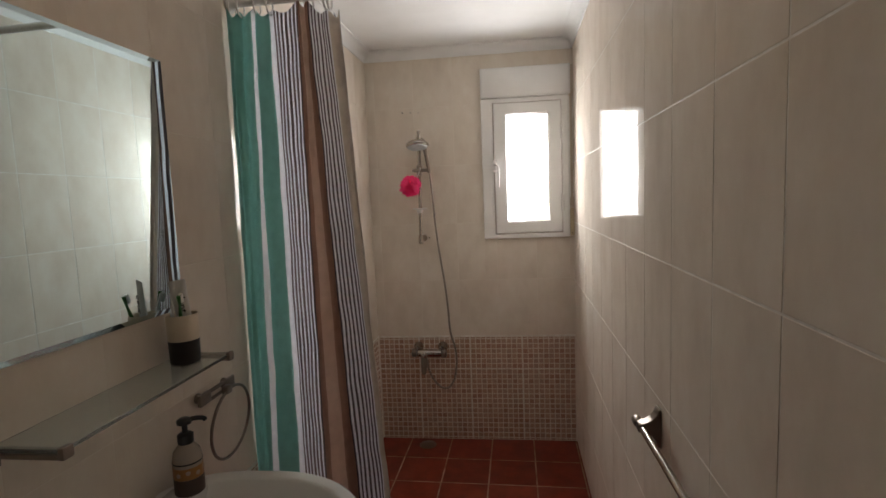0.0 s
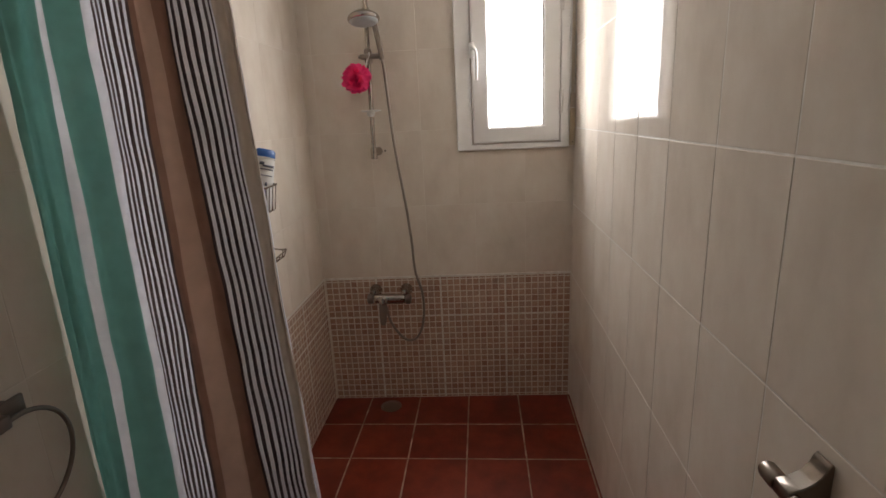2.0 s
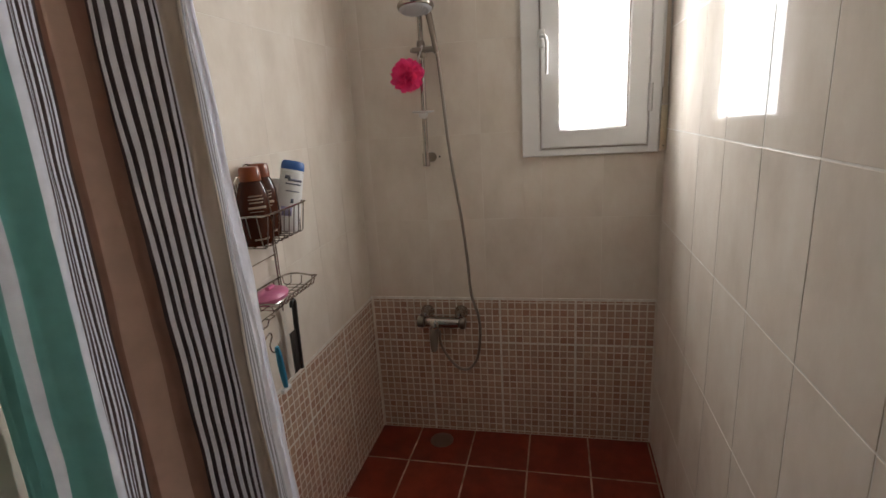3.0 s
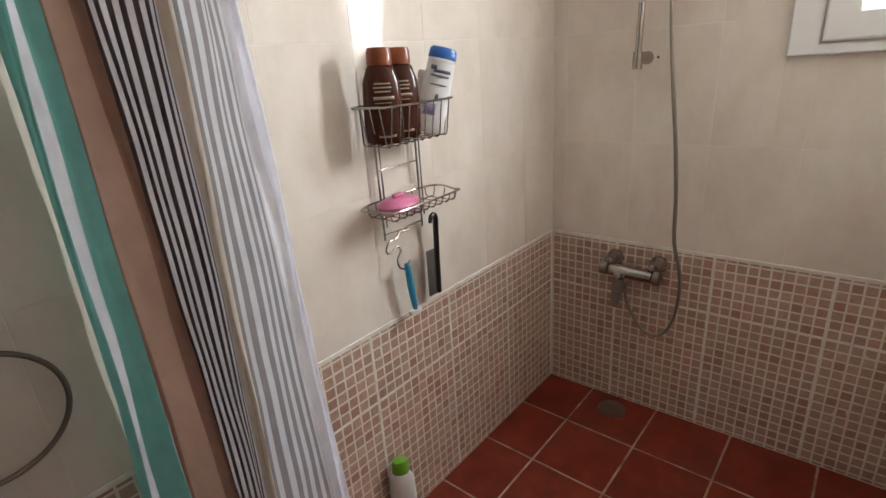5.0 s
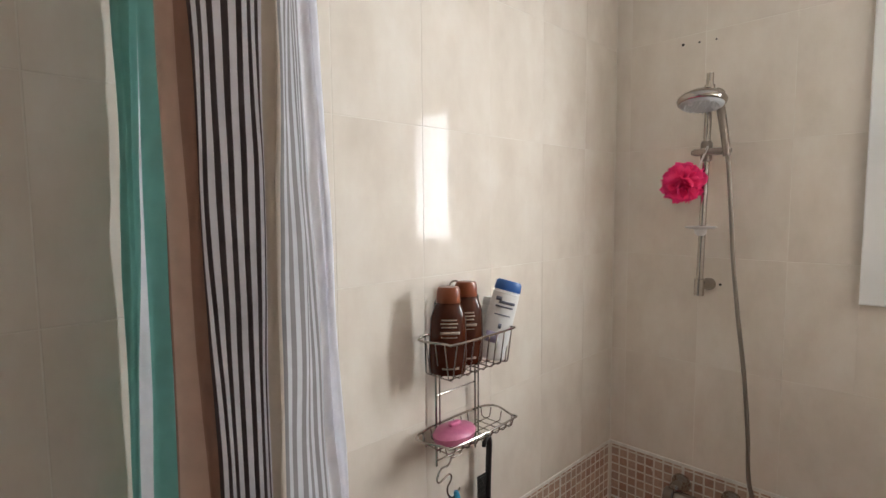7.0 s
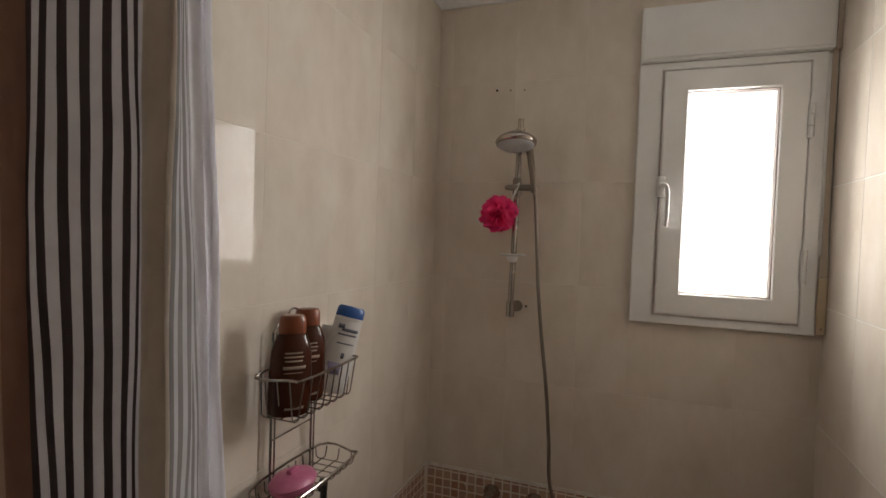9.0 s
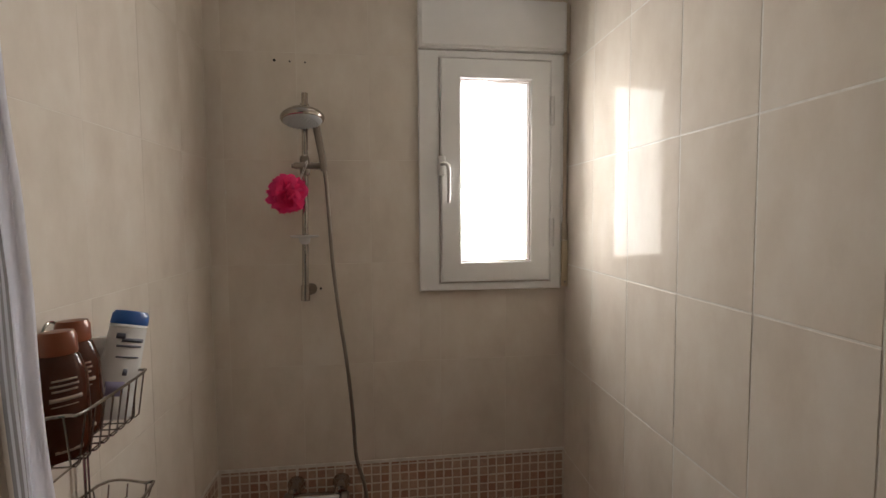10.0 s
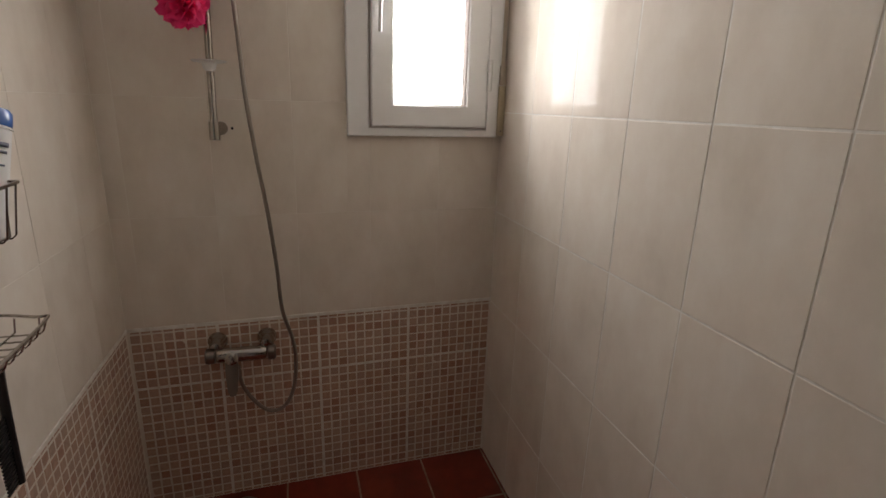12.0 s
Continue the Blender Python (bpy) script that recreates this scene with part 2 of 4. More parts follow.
def tube(bm, points, radius, sides=10, closed=False, caps=True):
    """A round bar along the points; radius is a number or a function of the step."""
    pts = [Vector(p) for p in points]
    n, rings, side = len(pts), [], None
    for i, p in enumerate(pts):
        if closed:
            d = pts[(i + 1) % n] - pts[i - 1]
        else:
            d = pts[min(i + 1, n - 1)] - pts[max(i - 1, 0)]
        d.normalize()
        if side is None:
            side = d.orthogonal().normalized()
        side = (side - d * side.dot(d)).normalized()
        up = d.cross(side)
        r = radius(i) if callable(radius) else radius
        rings.append([bm.verts.new(p + r * (side * math.cos(a) + up * math.sin(a))) for a in (2 * math.pi * k / sides for k in range(sides))])
    for i in range(n if closed else n - 1):
        a, b = rings[i], rings[(i + 1) % n]
        for k in range(sides):
            bm.faces.new((a[k], a[(k + 1) % sides], b[(k + 1) % sides], b[k]))
    if caps and not closed:
        bm.faces.new(rings[0][::-1])
        bm.faces.new(rings[-1])
    return bm


def lathe(bm, profile, m=Matrix(), sides=28, sx=1.0, sy=1.0):
    """A turned shape about z: profile of (radius, height)."""
    rings = []
    for r, z in profile:
        rings.append([bm.verts.new(m @ Vector((sx * r * math.cos(a), sy * r * math.sin(a), z))) for a in (2 * math.pi * k / sides for k in range(sides))])
    for a, b in zip(rings, rings[1:]):
        for k in range(sides):
            bm.faces.new((a[k], a[(k + 1) % sides], b[(k + 1) % sides], b[k]))
    bm.faces.new(rings[0][::-1])
    bm.faces.new(rings[-1])
    return bm


def along(a, b):
    """A frame at a whose z points to b."""
    d = Vector(b) - Vector(a)
    return Matrix.Translation(a) @ d.to_track_quat("Z", "Y").to_matrix().to_4x4()


def writing(text, size, mat, parent, m, depth=0.0004):
    cu = bpy.data.curves.new("writing", "FONT")
    cu.body, cu.size, cu.extrude, cu.align_x, cu.align_y = text, size, depth, "CENTER", "CENTER"
    tmp = bpy.data.objects.new("writing", cu)
    me = bpy.data.meshes.new_from_object(tmp)
    bpy.data.objects.remove(tmp)
    me.materials.clear()
    me.materials.append(mat)
    ob = new("writing", me)
    ob.parent, ob.matrix_basis = parent, m
    return ob


# ---- the room's shell ----
BACK, RIGHT, FRONT, CEIL = 2.9, 0.6, -1.15, 2.36
SLOPE = 0.027
SLANT = math.atan(SLOPE)
M_RIGHT = Matrix(((math.sin(SLANT), -math.cos(SLANT), 0, RIGHT), (math.cos(SLANT), math.sin(SLANT), 0, BACK), (0, 0, 1, 0), (0, 0, 0, 1)))   # along y, out of the wall, up
M_BACK = Matrix(((-1, 0, 0, 0), (0, -1, 0, BACK), (0, 0, 1, 0), (0, 0, 0, 1)))            # along -x
M_LEFT = Matrix(((-math.sin(SLANT), math.cos(SLANT), 0, -0.6), (-math.cos(SLANT), -math.sin(SLANT), 0, BACK), (0, 0, 1, 0), (0, 0, 0, 1)))
TH, PROUD = 0.12, 0.0006
WIN = (0.085, 0.567, 1.25, 2.214)   # the opening: x0, x1, z0, z1
DADO = 0.651


def right_x(y):
    return RIGHT - SLOPE * (BACK - y)


def left_x(y):
    return -0.6 - SLOPE * (BACK - y)


wall_back = finish("wall_back", boxes(
    ((-0.75, BACK + PROUD, -0.1), (WIN[0], BACK + 0.24, CEIL + 0.1)), ((WIN[1], BACK + PROUD, -0.1), (RIGHT + TH, BACK + 0.24, CEIL + 0.1)),
    ((WIN[0], BACK + PROUD, -0.1), (WIN[1], BACK + 0.24, WIN[2])), ((WIN[0], BACK + PROUD, WIN[3]), (WIN[1], BACK + 0.24, CEIL + 0.1))), TGROUT)
tagged(wall_back, "beige glazed tiled wall with a window and brown mosaic dado", "wall", kind="structure")
wall_right = finish("wall_right", boxes(((-4.2, -TH, -0.1), (0.0, -PROUD, CEIL + 0.1))), GROUT, mw=M_RIGHT)
tagged(wall_right, "glossy beige tiled wall with pale grout lines", "wall", kind="structure")
wall_left = finish("wall_left", boxes(((-0.01, -TH, -0.1), (4.2, -PROUD, CEIL + 0.1))), TGROUT, mw=M_LEFT)
tagged(wall_left, "beige glazed tiled wall above a brown mosaic dado", "wall", kind="structure")
# unseen wall that closes the room, kept dark so less light bounces forward
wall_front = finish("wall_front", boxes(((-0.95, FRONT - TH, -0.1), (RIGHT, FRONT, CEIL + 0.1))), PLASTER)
tagged(wall_front, "unseen closing wall, dark brown to soak up bounced light", "wall", kind="structure")
floor = finish("floor", boxes(((-0.95, FRONT - TH, -0.12), (RIGHT + TH, BACK + 0.2, -PROUD))), FGROUT)
tagged(floor, "red terracotta tiled floor with pale joints", "floor", kind="structure")

# ceiling of two boards with a thin raised joint
bm = boxes(((-0.95, FRONT - TH, CEIL), (-0.024, BACK + 0.24, CEIL + 0.1)), ((-0.020, FRONT - TH, CEIL), (RIGHT + TH, BACK + 0.24, CEIL + 0.1)),
           ((-0.03, FRONT, CEIL - 0.0012), (-0.014, BACK, CEIL + 0.01)))
tagged(finish("ceiling", bm, PAINT), "white painted board ceiling with a joint strip", "ceiling", kind="structure")


def cornice(name, m, length):
    """A coved plaster moulding along the top of a wall."""
    prof = [(0, -0.055), (0.006, -0.055), (0.008, -0.046)] + [(0.048 - 0.040 * math.cos(a), -0.046 + 0.038 * math.sin(a)) for a in (radians(k) for k in range(15, 91, 15))] + [(0.056, -0.008), (0.056, 0), (0, 0)]
    bm = bmesh.new()
    ends = [[bm.verts.new((u, n, CEIL + z)) for n, z in prof] for u in (0, length)]
    k = len(prof)
    for i in range(k):
        bm.faces.new((ends[0][i], ends[1][i], ends[1][(i + 1) % k], ends[0][(i + 1) % k]))
    bm.faces.new(ends[0]), bm.faces.new(ends[1][::-1])
    bmesh.ops.recalc_face_normals(bm, faces=bm.faces)
    return tagged(finish(name, bm, PAINT, smooth=True, mw=m), "white coved plaster cornice under the ceiling", "cornice", kind="structure")


cornice("trim_back", M_BACK @ pose(-RIGHT, 0, 0), 1.21)
cornice("trim_right", M_RIGHT @ pose(-4.05, 0, 0), 4.05)
cornice("trim_left", M_LEFT, 4.05)

# ---- window ----
window = thing("window_1", "white plastic tilt window with bright frosted pane", "window", (0, 0, 0), kind="structure")
wx0, wx1, wz0, wz1, wy = 0.079, 0.573, 1.246, 2.050, 2.876
def welded(outer, inner, y0, y1, bevel):
    """A rectangular frame of one piece with rounded front edges: x0, x1, z0, z1 of both outlines."""
    bm = bmesh.new()

    def loop(r, y, d=0.0):
        x0, x1, z0, z1 = r
        return [bm.verts.new(p) for p in ((x0 + d, y, z0 + d), (x1 - d, y, z0 + d), (x1 - d, y, z1 - d), (x0 + d, y, z1 - d))]

    k = bevel
    rings = [loop(outer, y1), loop(outer, y0 + k), loop(outer, y0 + k * 0.3, k * 0.3), loop(outer, y0, k), loop(inner, y0, -k), loop(inner, y0 + k * 0.3, -k * 0.3), loop(inner, y0 + k), loop(inner, y1)]
    rings.append(rings[0])
    for p, q in zip(rings, rings[1:]):
        for i in range(4):
            bm.faces.new((p[i], p[(i + 1) % 4], q[(i + 1) % 4], q[i]))
    bmesh.ops.recalc_face_normals(bm, faces=bm.faces)
    return bm


part("window_frame", welded((wx0, wx1, wz0, wz1), (0.146, 0.534, 1.272, 2.026), wy, BACK + 0.05, 0.004), PVC, window, smooth=False)
sash = part("sash", welded((0.151, 0.530, 1.277, 2.021), (0.220, 0.461, 1.344, 1.957), wy - 0.012, BACK + 0.03, 0.005), PVC, window, smooth=False)
part("seal", boxes(((0.146, wy + 0.006, 1.272), (0.151, wy + 0.02, 2.026)), ((0.530, wy + 0.006, 1.272), (0.534, wy + 0.02, 2.026)),
                   ((0.151, wy + 0.006, 1.272), (0.530, wy + 0.02, 1.277)), ((0.151, wy + 0.006, 2.021), (0.530, wy + 0.02, 2.026))), SEAL, window)
bead = bmesh.new()
for lo, hi in (((0.220, wy, 1.344), (0.2235, wy + 0.03, 1.957)), ((0.4575, wy, 1.344), (0.461, wy + 0.03, 1.957)), ((0.2235, wy, 1.344), (0.4575, wy + 0.03, 1.3475)), ((0.2235, wy, 1.9535), (0.4575, wy + 0.03, 1.957))):
    box(bead, lo, hi)
part("glazing_gasket", bead, SEAL, sash)
pane = part("pane", boxes(((0.2235, wy + 0.022, 1.3475), (0.4575, wy + 0.026, 1.9535))), GLASS, sash, "bright clear pane", smooth=False)
pane.visible_shadow = False
bm = boxes(((0.140, wy - 0.022, 1.635), (0.165, wy - 0.010, 1.700)), bevel=0.004)
tube(bm, smooth_path([(0.153, wy - 0.018, 1.672), (0.158, wy - 0.045, 1.672), (0.170, wy - 0.052, 1.66), (0.172, wy - 0.052, 1.60), (0.171, wy - 0.050, 1.545)], 5), lambda i: 0.0066 - 0.00006 * i, 10)
part("handle", bm, WHITE, window, "white lever handle")
for z in (1.855, 1.442):
    bm = bmesh.new()
    for lo, hi in ((-0.048, -0.017), (-0.0155, 0.0155), (0.017, 0.048)):
        tube(bm, [(0.5335, wy - 0.016, z + lo), (0.5335, wy - 0.016, z + hi)], 0.0085, 12)
    part("hinge", bm, WHITE, window)
part("reveal", boxes(((WIN[0], BACK + 0.05, WIN[2] - 0.0), (0.10, BACK + 0.238, 2.04)), ((0.552, BACK + 0.05, WIN[2]), (WIN[1], BACK + 0.238, 2.04)),
                     ((0.10, BACK + 0.05, WIN[2]), (0.552, BACK + 0.238, 1.262))), PAINT, window, smooth=False)

shutter = thing("shutter_box", "white roller shutter box above the window", "shutter box", (0, 0, 0))
part("housing", boxes(((0.080, 2.862, 2.053), (0.585, BACK + 0.16, 2.219)), bevel=0.006), PVC, shutter)
part("lid", boxes(((0.088, 2.856, 2.060), (0.577, 2.863, 2.212)), bevel=0.003), PVC, shutter)
part("end_cap", boxes(((0.5855, 2.866, 2.05), (0.5985, BACK, 2.212)), bevel=0.002), STRAP, shutter)
strap = thing("shutter_strap", "brown woven shutter strap with ivory winder", "shutter strap", (0, 0, 0))
part("guide", boxes(((0.5735, 2.884, 1.25), (0.5985, BACK + 0.001, 2.045)), bevel=0.002), PVC, strap)
part("webbing", boxes(((0.581, 2.879, 1.47), (0.5945, 2.8815, 2.06))), STRAP, strap, "brown woven strap")
part("slot", boxes(((0.577, 2.874, 1.415), (0.5975, 2.884, 1.475)), bevel=0.002), STRAP, strap, "dark brown strap outlet")
bm = boxes(((0.5755, 2.872, 1.252), (0.5985, 2.884, 1.413)), bevel=0.003)
part("winder", bm, IVORY, strap, "aged ivory winder cover")
bm = bmesh.new()
lathe(bm, [(0.003, 0), (0.003, 0.0015), (0.001, 0.002)], along((0.587, 2.8722, 1.268), (0.587, 2.80, 1.268)), 10)
part("screw", bm, DULL, strap)

bm = boxes(((-0.12, BACK + 0.42, 0.75), (1.50, BACK + 0.44, 2.75)))
tagged(finish("backdrop", bm, DAY), "bright sky and sunlit cream wall outdoors", "backdrop", kind="structure")

# ---- ceiling spot behind the way in ----
lamp = thing("ceiling_spot", "small round warm lit ceiling spotlight", "lamp", (0.065, 0.62, CEIL))
bm = bmesh.new()
lathe(bm, [(0.036, 0.0), (0.042, -0.004), (0.040, -0.012), (0.030, -0.018), (0.024, -0.026), (0.020, -0.022)], sides=28)
part("bezel", bm, CHROME, lamp)
bm = bmesh.new()
lathe(bm, [(0.010, -0.024), (0.013, -0.034), (0.015, -0.046), (0.012, -0.056), (0.003, -0.062)], sides=24)
part("bulb", bm, BULB, lamp, "glowing warm bulb")

# ---- shower curtain on its rail ----
rod = thing("curtain_rod", "white curtain rod fixed between the walls", "curtain rod", (0, 0, 0))
ROD_Y, ROD_Z = 1.440, 2.118
bm = bmesh.new()
tube(bm, [(left_x(ROD_Y) + 0.004, ROD_Y, ROD_Z), (right_x(ROD_Y) - 0.002, ROD_Y, ROD_Z)], 0.0125, 16)
part("pole", bm, WHITE, rod)
for x, d in ((left_x(ROD_Y) + 0.001, 1), (right_x(ROD_Y) - 0.001, -1)):
    bm = bmesh.new()
    lathe(bm, [(0.028, 0), (0.028, 0.006), (0.022, 0.012), (0.016, 0.03), (0.0135, 0.03)], along((x, ROD_Y, ROD_Z), (x + d, ROD_Y, ROD_Z)), 20)
    part("end_cup", bm, WHITE, rod)

curtain = thing("shower_curtain", "striped teal, brown and white fabric shower curtain, drawn aside", "curtain", (0, 0, 0))
# folds as (x, y, drift in x and y per metre downwards) at 1.45 m, and the stripes of each stretch as (cloth, share)
PLAN = [(-0.633, 1.405, -0.006, -0.01), (-0.610, 1.420, -0.004, -0.04), (-0.562, 1.411, -0.012, -0.025), (-0.500, 1.442, 0.008, -0.02), (-0.402, 1.397, 0.0, -0.005), (-0.349, 1.418, 0.040, 0.012),
        (-0.288, 1.462, 0.080, -0.055), (-0.262, 1.464, 0.062, -0.050), (-0.303, 1.526, 0.037, 0.020), (-0.297, 1.546, 0.044, 0.015)]
thin = [("white", 0.8), ("soft", 0.9), ("white", 0.8), ("soft", 1.0)] * 3 + [("white", 0.8), ("soft", 0.9)]
bars = [("dark", 0.95), ("white", 1.1)] * 7
back = [("grey", 1.0), ("pale", 0.9)] * 6
STRIPES = [(0, 1, [("teal", 1)]), (1, 2, [("teal", 0.85), ("white", 0.15)]), (2, 3, [("white", 0.14), ("teal", 0.70), ("white", 0.16)]), (3, 4, thin),
           (4, 5, [("brown", 0.22), ("tan", 0.45), ("brown", 0.33)]), (5, 6, bars), (6, 7, [("cream", 1)]), (7, 8, back), (8, 9, [("white", 1)])]


def plan_at(s, z):
    """The place of the cloth in plan, s stretches along it, at the height z."""
    i = min(int(s), len(PLAN) - 2)
    drop = min(max(1.45 - z, -0.62), 1.1)
    pts = [Vector((PLAN[k][0] + PLAN[k][2] * drop, PLAN[k][1] + PLAN[k][3] * drop, 0)) for k in (max(i - 1, 0), i, i + 1, min(i + 2, len(PLAN) - 1))]
    a, b, c, d = pts
    t = s - i
    return 0.5 * (2 * b + (c - a) * t + (2 * a - 5 * b + 4 * c - d) * t ** 2 + (3 * b - a - 3 * c + d) * t ** 3)


cols, cloth = [], []
for a, b, stripes in STRIPES:
    total, at = sum(w for _, w in stripes), a
    for c, w in stripes:
        width = (b - a) * w / total
        steps = max(1, round(width / 0.06))
        for k in range(steps):
            cols.append(at + width * k / steps)
            cloth.append(c)
        at += width
cols.append(9.0)
names = list(CLOTH)
bm = bmesh.new()
TOP, BOTTOM, ROWS_Z = 2.084, 0.10, 90
grid = []
for j in range(ROWS_Z + 1):
    z = TOP + (BOTTOM - TOP) * j / ROWS_Z
    row = []
    for s in cols:
        p = plan_at(s, z)
        x, y, low = p.x, p.y, min(max((1.5 - z) / 1.4, 0), 1)
        kink = noise.noise(Vector((s * 0.8, z * 14.0, 3.0))) * 0.5 + noise.noise(Vector((s * 2.5, z * 5.0, 8.0)))
        x += 0.0035 * kink + 0.004 * low * math.sin(z * 38.0 + 2.0 * noise.noise(Vector((s, z * 3.0, 5.0)))) * noise.noise(Vector((s * 0.5, z * 2.5, 12.0)))
        y += 0.006 * noise.noise(Vector((s * 3.0, z * 4.0, 1.0))) + 0.003 * math.sin(s * 7.0) * (1 - 0.4 * low)
        top = 0.010 * math.cos(s * math.pi * 2.0) if j == 0 else 0.0
        row.append(bm.verts.new((x, y, z + top)))
    grid.append(row)
for j in range(ROWS_Z):
    for i in range(len(cols) - 1):
        f = bm.faces.new((grid[j][i], grid[j + 1][i], grid[j + 1][i + 1], grid[j][i + 1]))
        f.material_index = names.index(cloth[i])
bmesh.ops.recalc_face_normals(bm, faces=bm.faces)
fab = part("fabric", bm, list(CLOTH.values()), curtain)
sol = fab.modifiers.new("thickness", "SOLIDIFY")
sol.thickness, sol.offset = 0.0009, 0
for s in (0.2, 1.2, 2.2, 3.0, 4.0, 5.0, 6.5, 8.5):
    x = plan_at(s, TOP).x
    bm = bmesh.new()
    tube(bm, [(x, ROD_Y + 0.024 * math.sin(a), ROD_Z - 0.014 + 0.028 * math.cos(a)) for a in (2 * math.pi * k / 20 for k in range(20))], 0.0028, 8, closed=True)
    part("ring", bm, WHITE, curtain, "white curtain ring")

# ---- slide bar shower ----
def bar_x(z):
    return -0.295 + 0.012 * (z - 1.253) / 0.63


shower = thing("shower_set", "chrome slide bar with hand shower and hose", "shower", (0, 0, 0))
BY = 2.842
bm = bmesh.new()
tube(bm, [(bar_x(1.235), BY, 1.235), (bar_x(1.89), BY, 1.89)], 0.0098, 16)
part("slide_bar", bm, CHROME, shower)
for z, dx in ((1.262, 0.012), (1.836, 0.008)):
    bm = bmesh.new()
    lathe(bm, [(0.019, 0), (0.019, 0.012), (0.013, 0.020), (0.012, 0.05)], along((bar_x(z) + dx, BACK, z), (bar_x(z), BY, z)), 20)
    tube(bm, [(bar_x(z - 0.03), BY, z - 0.03), (bar_x(z + 0.02), BY, z + 0.02)], 0.0145, 16)
    part("wall_mount", bm, CHROME, shower)
bm = boxes(((bar_x(1.66) - 0.034, BY - 0.022, 1.652), (bar_x(1.66) + 0.062, BY + 0.014, 1.672)), bevel=0.006)
tube(bm, [(bar_x(1.66) - 0.04, BY - 0.004, 1.662), (bar_x(1.66) + 0.068, BY - 0.004, 1.662)], 0.007, 12)
lathe(bm, [(0.014, -0.03), (0.016, -0.02), (0.016, 0.022), (0.013, 0.03)], pose(bar_x(1.66), BY, 1.664), 18)
part("slider", bm, DULL, shower, "dull metal slider")
bm = bmesh.new()
lathe(bm, [(0.010, -0.022), (0.016, -0.016), (0.019, -0.003), (0.040, 0.0), (0.046, 0.004), (0.040, 0.006), (0.012, 0.006)], pose(bar_x(1.437), BY - 0.016, 1.437), 26, 1.0, 0.75)
part("soap_holder", bm, WHITE, shower, "small translucent soap holder disc")
head = bmesh.new()
hm = Matrix.Translation((-0.282, 2.772, 1.800)) @ pose(0, 0, 0, -10, -3, 0)
lathe(head, [(0.058, -0.010), (0.063, -0.008), (0.066, 0.000), (0.064, 0.006), (0.056, 0.014), (0.036, 0.026), (0.016, 0.032)], hm, 36)
head_ob = part("shower_head", head, CHROME, shower)
bm = bmesh.new()
lathe(bm, [(0.020, -0.0195), (0.048, -0.0175), (0.0565, -0.0135), (0.0585, -0.0095)], hm, 32)
for r, k in ((0.012, 6), (0.024, 12), (0.036, 18), (0.045, 24)):
    for i in range(k):
        a = 2 * math.pi * i / k
        lathe(bm, [(0.0017, -0.0215), (0.002, -0.0165)], hm @ Matrix.Translation((r * math.cos(a), r * math.sin(a), 0)), 6)
part("spray_face", bm, material("grey_spray_face", (0.50, 0.51, 0.52), 0.45), head_ob, "grey nozzle face")
bm = bmesh.new()
tube(bm, smooth_path([(-0.262, 2.800, 1.812), (-0.252, 2.825, 1.800), (-0.243, 2.826, 1.755), (-0.232, 2.822, 1.69), (-0.226, 2.820, 1.645)], 6), lambda i: 0.0135 - 0.00015 * i, 14)
part("handset_grip", bm, DULL, shower, "dark chrome handle")
hose_pts = [(-0.2255, 2.820, 1.648), (-0.220, 2.824, 1.60), (-0.213, 2.842, 1.45), (-0.207, 2.850, 1.34), (-0.190, 2.852, 1.18), (-0.168, 2.852, 1.01), (-0.152, 2.850, 0.84),
            (-0.143, 2.845, 0.70), (-0.116, 2.838, 0.60), (-0.110, 2.832, 0.52), (-0.124, 2.830, 0.42), (-0.158, 2.830, 0.362), (-0.205, 2.830, 0.358), (-0.250, 2.831, 0.405), (-0.281, 2.832, 0.470), (-0.286, 2.833, 0.53)]
bm = bmesh.new()
tube(bm, smooth_path(hose_pts, 26), lambda i: 0.0055 if i % 2 else 0.0064, 10)
part("hose", bm, HOSE, shower, "ribbed steel hose")

mixer = thing("mixer_tap", "chrome thermostatic bath shower mixer on mosaic", "tap", (0, 0, 0))
MY, MZ = 2.835, 0.572
bm = bmesh.new()
lathe(bm, [(0.018, 0.030), (0.021, 0.034), (0.022, 0.040), (0.024, 0.07), (0.024, 0.140), (0.022, 0.17), (0.021, 0.178), (0.015, 0.180)], along((-0.378, MY, MZ), (0, MY, MZ - 0.012)), 24)
part("body", bm, CHROME, mixer)
bm = bmesh.new()
lathe(bm, [(0.018, 0.0), (0.024, 0.003), (0.025, 0.012), (0.024, 0.028)], along((-0.379, MY, MZ), (0, MY, MZ - 0.012)), 20)
part("knob", bm, DULL, mixer)
bm = bmesh.new()
lathe(bm, [(0.020, 0.182), (0.025, 0.185), (0.025, 0.203), (0.019, 0.208)], along((-0.378, MY, MZ), (0, MY, MZ - 0.012)), 20)
part("knob", bm, DULL, mixer)
for x in (-0.347, -0.197):
    bm = bmesh.new()
    lathe(bm, [(0.030, 0), (0.030, 0.005), (0.024, 0.016), (0.0215, 0.024), (0.0215, 0.056), (0.019, 0.062), (0.012, 0.065)], along((x, BACK - 0.003, 0.594), (x, MY, 0.592)), 24)
    part("inlet_cover", bm, CHROME, mixer)
bm = bmesh.new()
lathe(bm, [(0.020, -0.022), (0.023, -0.008), (0.020, 0.016), (0.012, 0.020)], pose(-0.302, MY - 0.010, MZ - 0.010, 70, 0, 0), 20)
part("diverter", bm, CHROME, mixer)
bm = bmesh.new()
outline = [(0.017, 0.0), (0.019, -0.03), (0.017, -0.07), (0.014, -0.10), (0.009, -0.112)]
front, rear = [], []
